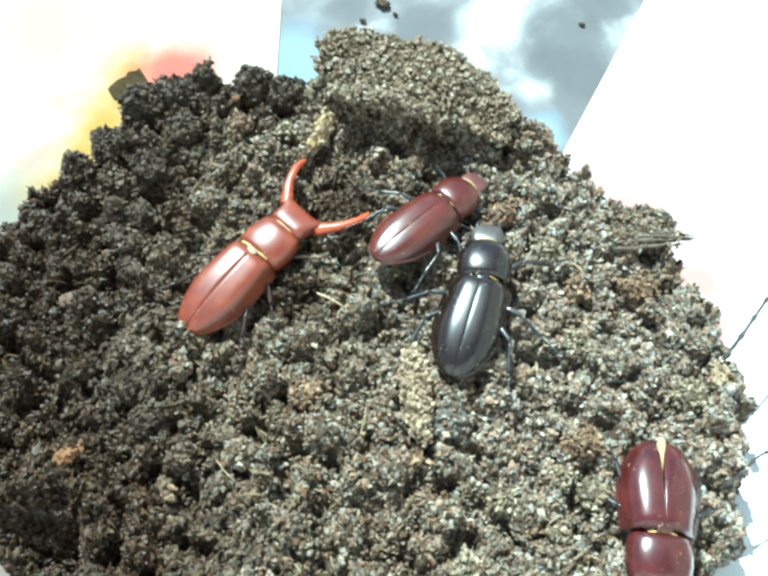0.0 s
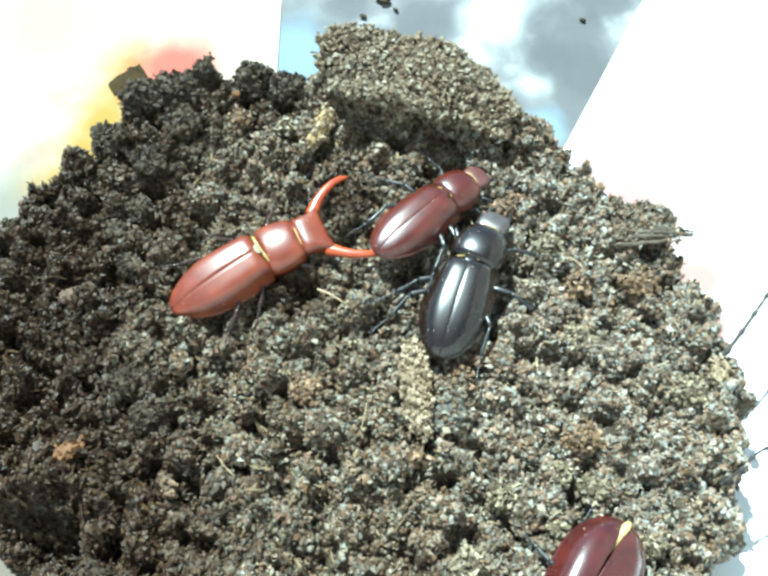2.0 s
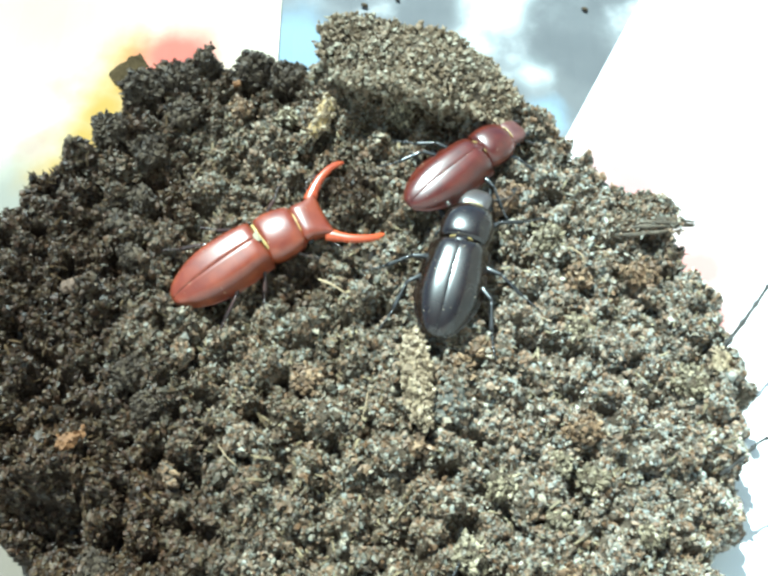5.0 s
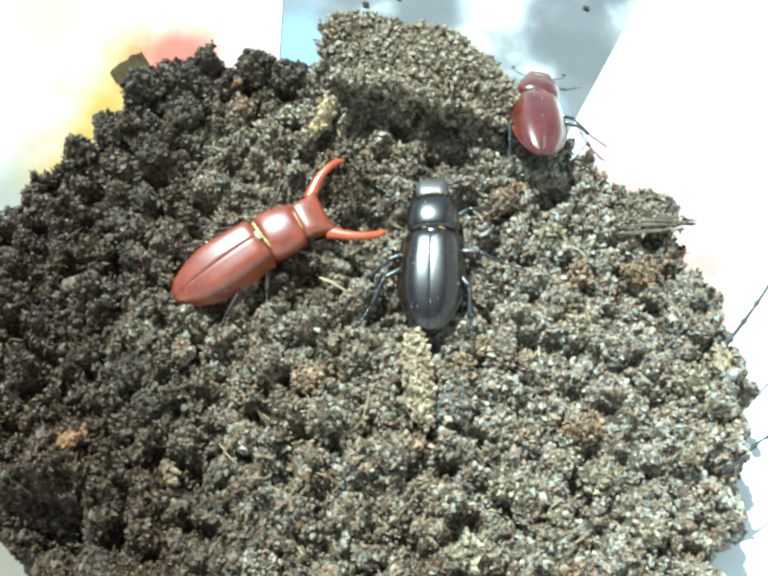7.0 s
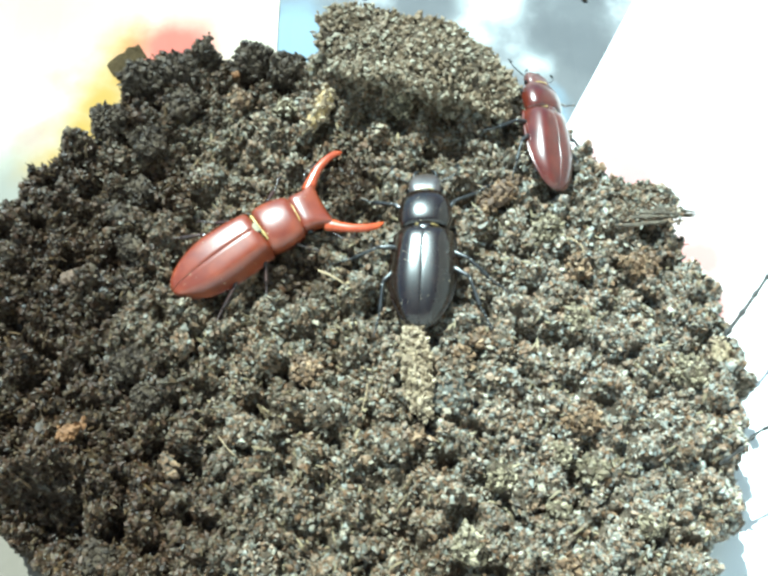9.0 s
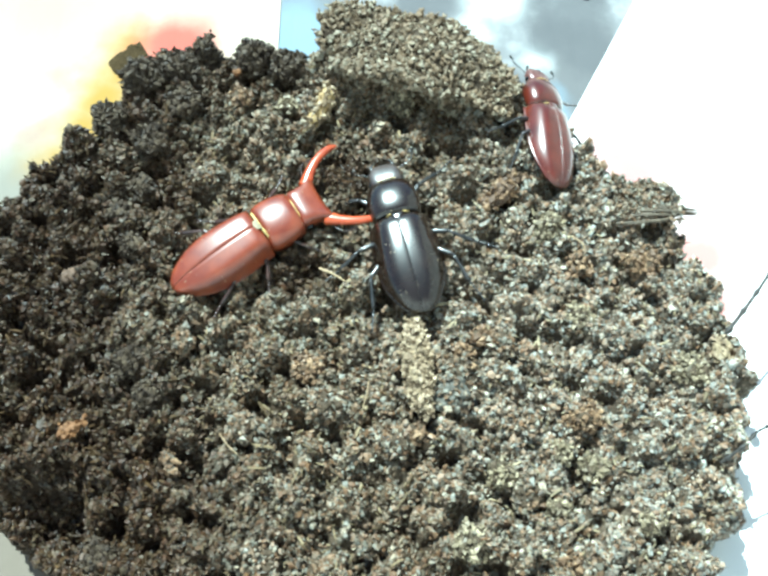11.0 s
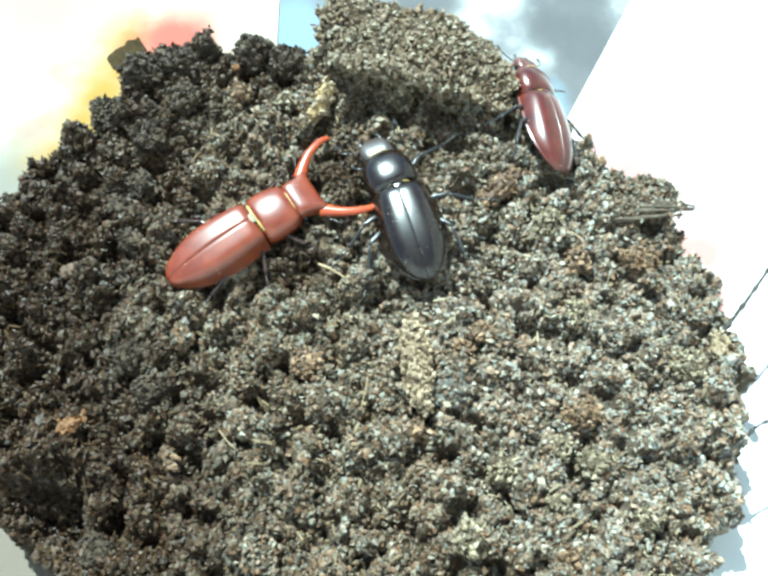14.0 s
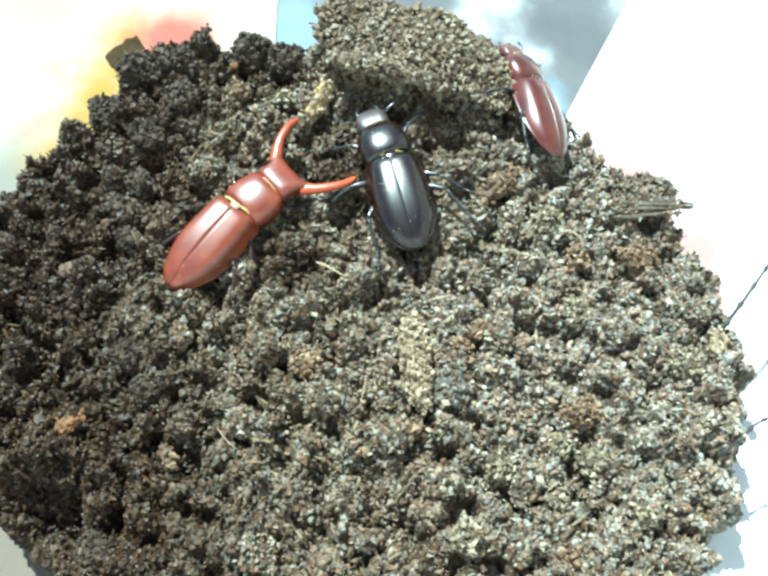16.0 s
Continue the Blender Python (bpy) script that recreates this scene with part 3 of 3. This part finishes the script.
def litter():
    clod("wood_stick", 6.0, -24.0, level(6, -23) + 4.6, 8.9, 2.4, 2.6, 95, 61, BARK, "crumbling tan stick of rotten wood in the soil", 0.18, 1300, category="stick", cover=STICK_CRUMB)
    clod("wood_chip", -14.0, 36.5, level(-14, 36) + 2.4, 4.8, 1.8, 1.6, 62, 71, PALE_WOOD, "pale yellowish wood chip sticking out of soil", 0.4, 240, "wood chip", STICK_CRUMB, dip=-18)
    clod("wood_chip", -60.3, -36.1, level(-60, -36) + 1.3, 3.6, 1.3, 1.1, 38, 72, ORANGE_WOOD, "orange-brown wood chip on dark soil", 0.7, 90, "wood chip", ORANGE_WOOD)
    clod("wood_chip", 24.5, 16.0, level(24, 16) + 1.2, 4.4, 1.9, 1.5, 38, 76, BROWN_WOOD, "rusty brown wood chip caked with soil", 0.5, 190, "wood chip", RUST_LUMP, dip=-8)
    clod("wood_chip", 65.5, -19.0, level(65, -19) + 0.4, 2.6, 1.5, 1.2, 80, 74, BARK, "pale tan wood chip at the soil's edge", 0.6, 70, "wood chip", STICK_CRUMB)
    chip("wood_chip", -62.5, -3.5, 1.4, 4.5, 3.2, 2.0, 20, 0, 6, BROWN_WOOD, "dull brown flat wood chip on soil", "wood chip")
    chip("wood_chip", -33.0, 45.0, 2.2, 1.8, 1.5, 1.3, 20, 0, 7, ORANGE_WOOD, "tiny orange wood chip on dark soil", "wood chip")
    clod("wood_chip", -40.0, -41.0, level(-40, -41) + 1.3, 2.2, 0.9, 0.8, -60, 73, WEATHERED, "small tan wood chip on soil", 0.7, 60, "wood chip", RUST_LUMP)
    chip("leaf_flake", -57.0, 47.6, 2.2, 8.5, 5.5, 0.7, 32, 10, 9, DARK_WOOD, "dark stiff flake of dead leaf on the soil's rim", "leaf flake")
    splinter()
    fibre("straw_fibre", ((-3.4, -25.5, 0), (-3.7, -28, 0.5), (-4.6, -31.5, -0.2)), 0.14, FIBRE, "fine straw-coloured fibre on soil", "fibre")
    fibre("straw_fibre", ((-13.5, -1.8, 0.2), (-10, -3.8, 0.4), (-6, -6.5, 0)), 0.28, FIBRE, "curved straw-coloured fibre on soil", "fibre")
    fibre("straw_fibre", ((-31, -36, 0), (-29, -38.5, 0.5), (-27.2, -40, 0)), 0.13, FIBRE, "fine straw-coloured fibre on soil", "fibre")
    fibre("straw_fibre", ((38, 5, 0), (40, 3, 0.5), (40.5, 0.5, 0)), 0.22, FIBRE, "curved straw-coloured fibre on soil", "fibre")
    fibre("rootlet", ((66, -16.5, -1), (70.2, -11.5, 1), (74.5, -6, 2.4), (79, -0.5, 3.2), (84, 4, 3)), 0.40, ROOT, "thin dark knotted rootlet jutting from soil", "rootlet", True)
    fibre("rootlet", ((62, -41, -1), (65.5, -38.6, 1), (69, -35.6, 1.8), (74, -33.8, 2.2)), 0.36, ROOT, "thin dark knotted rootlet jutting from soil", "rootlet", True)


# ---- beetles ----
def wing_case(length, width, height, z0, side, arch, roof):
    """Half of the domed wing cases, with a rolled margin and a sunk seam."""
    rings = []
    n, m = 34, 18
    for i in range(n + 1):
        u = min(i / n, 0.996)
        back = max(0.0, (u - 0.42) / 0.58)
        w = width / 2 * (0.90 + 0.10 * math.sin(math.pi * min(u / 0.84, 1))) * (1 - back ** 2.5) ** 0.54
        h = height * (0.90 + 0.10 * math.sin(math.pi / 2 * min(u / 0.14, 1))) * (1 - max(0.0, (u - 0.08) / 0.92) ** 1.95) ** 0.66
        if u < 0.04:
            h *= 0.86 + 3.5 * u
        x = -length * u
        ring = [(x, 0.02, z0 + h - (0.12 if roof > 0.1 else 0.03)), (x, 0.12, z0 + h - 0.01)]
        for k in range(1, m + 1):
            q = math.sin(math.pi / 2 * k / m) ** 0.9          # a broad shoulder that falls off steeply at the margin
            ring.append((x, 0.12 + (w - 0.12) * q if w > 0.3 else w, z0 + h * (1 - roof * q - 0.03 * q * q - (0.97 - roof) * q ** arch)))
        lip = 0.12 if roof > 0.1 else 0.30
        ring += [(x, w * 1.01 + lip, z0 - 0.08), (x, w * 1.01 + lip - 0.02, z0 - 0.34), (x, w * 0.9, z0 - 0.42), (x, 0.03, z0 - 0.42)]
        rings.append([(p[0], p[1] * side, p[2]) for p in ring])
    return skin(rings)


def leg_parts(root, name, x, y, z, femur, tibia, tarsus, bend, thick, limb):
    """A jointed leg: its thigh, a spined shank and a foot of five joints with claws. It points along its own x."""
    leg = part(name, tube(curve_points(((0, 0, 0), (femur * 0.5, 0, 0.5), (femur, 0, 0.7)), 4), taper(9, thick * 0.6, thick * 0.65, thick), 8), limb, root)
    leg.matrix_basis = pose(x * MM, y * MM, z * MM)
    c, s = math.cos(radians(bend)), math.sin(radians(bend))
    knee = Vector((femur, 0, 0.7))
    ankle = knee + Vector((tibia * c, tibia * s, -1.5))
    bm = tube([knee + (ankle - knee) * k / 6 for k in range(7)], taper(7, thick * 0.5, thick * 0.75), 8)
    side = Vector((-s, c, 0))
    for k in (2, 3, 4, 5):
        p = knee + (ankle - knee) * (k / 6 + 0.06)
        tube((p, p + side * thick * 1.3 + (ankle - knee).normalized() * 0.4), (thick * 0.3, 0.03), 4, 1.0, bm)
    part("shank", bm, limb, leg)
    c2, s2 = math.cos(radians(bend * 0.8)), math.sin(radians(bend * 0.8))
    tip = ankle + Vector((tarsus * c2, tarsus * s2, -0.5))
    pts = [ankle + (tip - ankle) * k / 15 for k in range(16)]
    bm = tube(pts, [0.16 + 0.12 * (k % 3 == 2) for k in range(16)], 6)
    for d in (-1, 1):
        q = tip + Vector((c2, s2, 0)) * 0.8 + Vector((-s2, c2, 0)) * 0.5 * d - Vector((0, 0, 0.3))
        tube((tip, tip + (q - tip) * 0.6 + Vector((0, 0, 0.15)), q), (0.12, 0.1, 0.03), 5, 1.0, bm)
    part("foot", bm, limb, leg)
    return leg


def eye_ball(x, y, z, r):
    bm = bmesh.new()
    bmesh.ops.create_uvsphere(bm, u_segments=14, v_segments=9, radius=r)
    for v in bm.verts:
        v.co = Vector((v.co.x * 1.15 + x, v.co.y + y, v.co.z * 0.9 + z))
    return bm


def hair_line(x, w, z, h, radius, bow=0.4):
    """A fringe of short golden hairs across the back."""
    pts = [(x + bow * math.cos(a) ** 2, w * math.cos(a), z + h * math.sin(a)) for a in [math.pi * (0.06 + 0.88 * k / 18) for k in range(19)]]
    return tube(pts, [radius * (0.8 + 0.4 * ((k * 7) % 5) / 5) for k in range(19)], 6)


FEMALE_LEGS = (("front_leg", 3.8, 2.8, 42, 22, 5.2, 4.8), ("middle_leg", -3.0, 3.6, 104, 16, 5.8, 5.2), ("hind_leg", -6.0, 3.6, 132, 36, 6.6, 6.0))
MALE_LEGS = (("front_leg", 3.8, 2.6, 64, -24, 4.6, 4.2), ("middle_leg", -2.0, 3.0, 106, 26, 4.6, 4.0), ("hind_leg", -6.5, 3.0, 132, 18, 6.8, 6.0))


def beetle(name, label, shell, horn, limb, length, width, crown, male=False, parted=False, reach_out=1.0):
    """A stag beetle that faces along x; its origin lies on the ground below the joint of chest and wing cases."""
    root = new(name)
    k = width / 13.0
    high = (5.0 if male else 4.4) * k
    z0 = 2.3 * k
    tagged(root, label, "stag beetle", "stag beetles on the soil")
    belly = [oval(-length * u, width / 2 * 0.86 * f, z0 - 0.2, 0.3 * k, 1.7 * k * f) for u, f in
             ((-0.10, 0.55), (0.0, 0.9), (0.2, 1.0), (0.5, 1.0), (0.75, 0.82), (0.9, 0.5), (0.97, 0.2))]
    part("belly", skin(belly), limb, root)
    for side in (1, -1):
        case = part("wing_case", wing_case(length, width, high, z0, side, 7.0 if male else 4.0, 0.12 if male else 0.015), shell, root)
        if parted:
            case.matrix_basis = pose(0, 0, 0, 0, 0, -side * 1.3)
    if parted:
        part("body_tip", skin([oval(-length * u, w * k, z0 + 1.7 * k, 0.5 * k, 1.2 * k) for u, w in ((0.60, 0.2), (0.78, 0.45), (0.93, 0.75), (0.99, 0.35))]), GOLD, root, "yellow tip of the body between the wing cases")
    part("shield", skin([oval(x * k, w * k, z0 + high * 0.86, 0.25 * k, 0.5 * k) for x, w in ((0.4, 1.3), (-0.4, 1.1), (-1.2, 0.7), (-2.0, 0.1))]), DOWN if male else shell, root, "greyish gold downy shield between the wing cases" if male else "")
    part("fringe", hair_line(0.35 * k, width / 2 * (0.66 if male else 0.5), z0 + 0.5, high * 0.72, (0.32 if male else 0.17) * k), GOLD, root, "golden hair fringe behind the chest")
    # chest, with the head on it
    pl, pw = (8.4, 5.5) if male else (9.2 * k, 5.3 * k)
    ph = 3.6 * k
    spec = ((0.35, 0.78, 0.68), (0.55, 0.93, 0.90), (1.3, 0.99, 0.98), (2.6, 1.02, 1.03), (4.2, 1.0, 1.04), (5.6, 0.95, 1.0), (6.6, 0.88, 0.92), (7.0, 0.78, 0.74))
    if not male:                                     # rounder sides that close in on a small head
        spec = ((0.35, 0.82, 0.68), (0.55, 0.91, 0.88), (1.3, 0.98, 0.98), (2.6, 1.03, 1.03), (4.0, 1.02, 1.03), (5.2, 0.95, 0.97), (6.2, 0.83, 0.86), (6.8, 0.71, 0.70), (7.0, 0.62, 0.58))
    rings = [oval(x * pl / 7.0, pw * w, z0 + 0.5 * k, ph * h, 1.7 * k * h, 0.52 if male else 0.8) for x, w, h in spec]
    if male:                                         # the back of the chest falls off to both sides from a low ridge
        rings = [[(x, y, z - 0.16 * abs(y) * (z > z0 + 0.5 * k)) for x, y, z in ring] for ring in rings]
    chest = part("chest", skin(rings), shell, root)
    part("fringe", hair_line(pl * 0.995, pw * (0.66 if male else 0.5), z0 + 0.5 * k, ph * 0.74, 0.15 * k, 0.15), GOLD, chest, "golden hair fringe behind the head")
    hz = z0 + 0.7 * k
    if male:
        spec = ((-0.3, 3.4, 1.6), (0.3, 4.1, 2.2), (0.7, 4.25, 2.4), (1.8, 4.2, 2.5), (3.2, 4.3, 2.3), (4.4, 4.7, 2.0), (5.2, 5.0, 1.75), (5.7, 5.0, 1.45), (6.0, 4.6, 0.9))
        head = [oval(pl - 0.1 + x, w, hz, h, 1.5, 0.5) for x, w, h in spec]
        # the forehead is hollowed between raised corners
        head = [[(x + 0.5 * max(0.0, u - 0.4) * (y / 4.6) ** 2, y, z - (0.9 * max(0.0, u - 0.25) * (1 - min(1.0, (y / 4.4) ** 2)) if z > hz else 0.0)) for x, y, z in ring] for u, ring in zip([q[0] / 6 for q in spec], head)]
        front, spread = pl + 5.4, 4.6
        reach = ((-0.8, -0.3, 0), (0.3, 0.7, 0.15), (1.6, 1.9, 0.35), (3.6, 3.3, 0.45), (6.0, 4.4, 0.3), (8.2, 4.9, 0.0), (9.7, 4.7, -0.3))
        thick = (1.45, 1.35, 1.10, 0.95, 0.85, 0.7, 0.18)
    else:
        spec = ((-0.4, 2.8, 1.65), (0.4, 3.3, 1.95), (1.8, 3.4, 1.85), (3.2, 3.2, 1.6), (4.3, 2.6, 1.1), (4.9, 1.7, 0.6))
        head = [oval(pl - 0.2 + x * k, w * k, hz, h * k, 1.4 * k, 0.55) for x, w, h in spec]
        front, spread = pl + 4.1 * k, 2.0 * k
        reach = [(a * k, b * k, c * k) for a, b, c in ((-0.4, 0, 0), (0.4, 0.25, 0.05), (1.0, 0.25, 0.1), (1.6, -0.1, 0.1), (2.0, -0.7, 0))]
        thick = [t * k for t in (0.55, 0.5, 0.4, 0.26, 0.08)]
    part("head", skin(head), crown, chest)
    for side in (1, -1):
        pts = curve_points([(front + a, side * (spread + b), hz - 0.1 + c) for a, b, c in reach], 5)
        rad = [float(v) for v in np.interp(np.linspace(0, len(thick) - 1, len(pts)), range(len(thick)), thick)]
        bm = tube(pts, rad, 10, 0.75)
        if male:
            for i, s in ((12, 0.9), (19, 0.6), (23, 0.55), (26, 0.5)):
                p = pts[i]
                tube((p, p + Vector((0.3, -side * s * 1.5, 0))), (s * 0.55, 0.08), 6, 0.8, bm)
        part("mandible", bm, horn, chest, "curved orange-red mandible" if male else "")
        ex = pl + (1.0 if male else 0.9 * k)
        ey = 4.2 if male else 3.2 * k
        part("eye", eye_ball(ex, side * ey, hz, 0.62 * k), EYE, chest)
        a0 = Vector((front - 0.8 * k, side * (spread + 0.9 * k), hz - 0.3))
        elbow = a0 + Vector((1.6 * k, side * 3.4 * k, 0.3))
        tip = elbow + Vector((2.6 * k, side * 0.9 * k, -0.3))
        bm = tube(curve_points((a0, elbow, tip), 5), taper(11, 0.13 * k, 0.13 * k), 6)
        for j in range(4):
            p = elbow + (tip - elbow) * (0.62 + 0.13 * j)
            tube((p, p + Vector((0.3, -side * 0.8, 0)) * k), (0.16 * k, 0.1 * k), 6, 0.6, bm)
        part("feeler", bm, limb, chest)
    # legs: name, joint, angle from straight ahead, knee bend
    legs = []
    for which, x, y, a, bend, f, t in MALE_LEGS if male else FEMALE_LEGS:
        for side in (1, -1):
            leg = leg_parts(root, which, x * k, side * y * k, 1.8 * k, f * k * reach_out, t * k * reach_out, 4.6 * k * reach_out, side * bend, 0.62 * k, limb)
            leg.matrix_basis = leg.matrix_basis @ pose(0, 0, 0, 0, 0, side * a)
            legs.append((leg, leg.matrix_basis.copy(), side, {"front_leg": 0.0, "middle_leg": 0.5, "hind_leg": 0.0}[which]))
    return root, chest, legs


# ---- build ----
plain_ground()
fill_walls()
papers()
clods()
litter()
RED_MALE = beetle("stag_beetle", "red-brown male stag beetle with long orange-red mandibles on soil", RED_SHELL, RED_HORN, RED_LIMB, 20.6, 12.4, RED_SHELL, male=True, reach_out=0.82)
DARK_FEMALE = beetle("stag_beetle", "glossy black-brown female stag beetle walking on soil", BLACK_SHELL, LIMB, LIMB, 20.9, 13.0, BLACK_HEAD)
BROWN_FEMALE = beetle("stag_beetle", "glossy chestnut-brown female stag beetle climbing over soil", BROWN_SHELL, LIMB, LIMB, 19.8, 11.4, BROWN_HEAD)
MAROON_FEMALE = beetle("stag_beetle", "broad maroon female stag beetle with a yellow tail tip", MAROON_SHELL, LIMB, LIMB, 17.0, 14.0, BROWN_HEAD, parted=True, reach_out=0.55)
soil_mound()


def crawl(animal, track, nods, lift=0.8, back=0.0, tips=((0, 0, 0), (16, 0, 0))):
    """Keys a beetle: track of seconds, x, y, heading; nods of seconds and the chest's turn; tips of seconds, nose up, right side down."""
    root, chest, legs = animal
    tt, tx, ty, ta = zip(*track)
    pt, pp, pr = zip(*tips)
    rows = []
    for t, x, y, a in track:
        x, y = x - back * math.cos(radians(a)), y - back * math.sin(radians(a))
        rows.append((t, pose(x * MM, y * MM, (level(x, y) + lift) * MM, float(np.interp(t, pt, pr)), -float(np.interp(t, pt, pp)), a)))
    walk(root, rows)
    walk(chest, [(t, pose(0, 0, 0, 0, 0, a)) for t, a in nods])
    # legs swing with the way gone
    times = [k * 0.25 for k in range(65)]
    gone, angle, way = [], [], 0.0
    for i, t in enumerate(times):
        if i:
            a, b = times[i - 1], t
            way += math.hypot(np.interp(b, tt, tx) - np.interp(a, tt, tx), np.interp(b, tt, ty) - np.interp(a, tt, ty))
            way += 0.12 * abs(np.interp(b, tt, ta) - np.interp(a, tt, ta))
        gone.append(way)
    for leg, rest, side, phase in legs:
        shift = 0.5 * (side < 0) + phase
        walk(leg, [(t, rest @ pose(0, 0, 0, 0, 0, side * 14 * math.sin(math.tau * (w / 9 + shift)))) for t, w in zip(times, gone)])


def motions():
    crawl(RED_MALE, [
        (0, -25.7, 5.4, 50), (0.5, -24.4, 4.4, 38), (1, -24.6, 4.4, 34), (1.5, -24.5, 4.5, 34), (4, -24.8, 5.0, 35), (9, -24.9, 5.3, 36),
        (13, -25.5, 5.7, 36), (14, -25.8, 6.0, 35), (14.5, -25.9, 6.1, 35), (15, -26.0, 6.4, 36), (15.5, -26.7, 7.2, 39), (16, -29.2, 8.8, 51)],
        [(0, -4), (0.5, -7), (1, -9), (4, -8), (9, -8), (11.5, -4), (12, -4), (13, -2), (14, -2), (15.5, -6), (16, -10)], lift=1.0, back=0.6, tips=((0, 1, 0), (1, 1, 1), (15, 1, 1), (16, 1, 0)))
    crawl(DARK_FEMALE, [
        (0, 20.2, 0.1, 71), (0.5, 19.9, 0.4, 72), (1, 19.8, 1.2, 71), (1.5, 17.8, 1.9, 77), (2, 17.8, 3.0, 71), (2.5, 17.8, 3.4, 67),
        (3, 19.2, 1.4, 60), (3.5, 18.7, 2.3, 63), (4, 19.0, 3.4, 65), (6.5, 10.0, 7.6, 86), (7, 9.8, 7.7, 86), (7.5, 8.3, 6.6, 86),
        (8.4, 8.3, 6.7, 86), (9, 8.6, 6.8, 85), (11.5, 1.4, 9.6, 106), (12.5, 1.2, 11.0, 107), (13, 1.5, 13.0, 107), (14, 2.4, 15.0, 106),
        (14.5, 2.7, 13.1, 101), (15, 1.9, 19.7, 102), (15.5, 1.9, 20.8, 103), (16, 1.3, 21.3, 103)],
        [(0, 10), (1, 10), (1.5, 9), (2, -10), (2.5, -18), (3, -10), (4, -5), (6.5, 3), (9, 4), (11.5, 1), (13, 8), (14, 9), (14.5, 8), (15, 2), (16, 8)],
        lift=2.6, back=2.3, tips=((0, -5, -4), (4, -5, -4), (6.5, -5, -6), (16, -4, -5)))
    crawl(BROWN_FEMALE, [
        (0, 12.3, 16.1, 44), (0.5, 12.3, 16.7, 46), (1, 12.3, 16.9, 46), (2, 12.3, 16.9, 45), (2.5, 12.8, 17.9, 45), (3, 11.2, 24.5, 53),
        (3.5, 12.9, 22.7, 48), (4, 13.6, 24.3, 52), (5.3, 22.5, 26.5, 40), (6.5, 30.6, 34.9, 46), (7, 32.6, 39.0, 86), (7.25, 40.5, 33.0, 84), (7.5, 37.8, 34.3, 85), (8, 37.7, 34.4, 84),
        (8.5, 33.0, 34.3, 95), (9, 33.2, 34.6, 94), (11.5, 33.1, 35.1, 95), (12.5, 33.3, 35.8, 97), (13.5, 32.4, 36.2, 99),
        (14, 31.8, 36.6, 101), (14.5, 31.3, 37.6, 103), (15, 31.0, 38.7, 103), (16, 30.3, 39.0, 104)],
        [(0, 0), (2, -5), (2.5, 5), (4, 1), (6.5, -9), (7, -5), (8, 5), (9, 2), (14, 2), (15, 11), (16, 9)], lift=2.6, back=0.7,
        tips=((0, -12, -1), (4, -9, -1), (6.5, 0, 0), (7, -24, 4), (7.5, -8, 30), (16, -8, 34)))
    crawl(MAROON_FEMALE, [
        (0, 48.4, -49.6, -98), (0.3, 48.9, -50.9, -98), (0.6, 47.0, -52.3, -101), (0.9, 38.8, -57.5, -113), (1.2, 37.6, -58.2, -114),
        (1.5, 36.0, -60.6, -121), (1.8, 32.6, -62.0, -127), (2.1, 32.4, -62.8, -128), (2.4, 25.3, -65.4, -141), (2.7, 24.4, -65.2, -146),
        (3, 21.6, -67.5, -149), (3.3, 19.3, -68.6, -150), (3.9, 16.2, -68.6, -150), (4.2, 13.8, -68.8, -150), (6.3, -4.0, -79.5, -155), (16, -14.0, -80.5, -158)],
        [(0, 0), (2.4, -6), (4.2, 0), (16, 0)], lift=1.8)


motions()
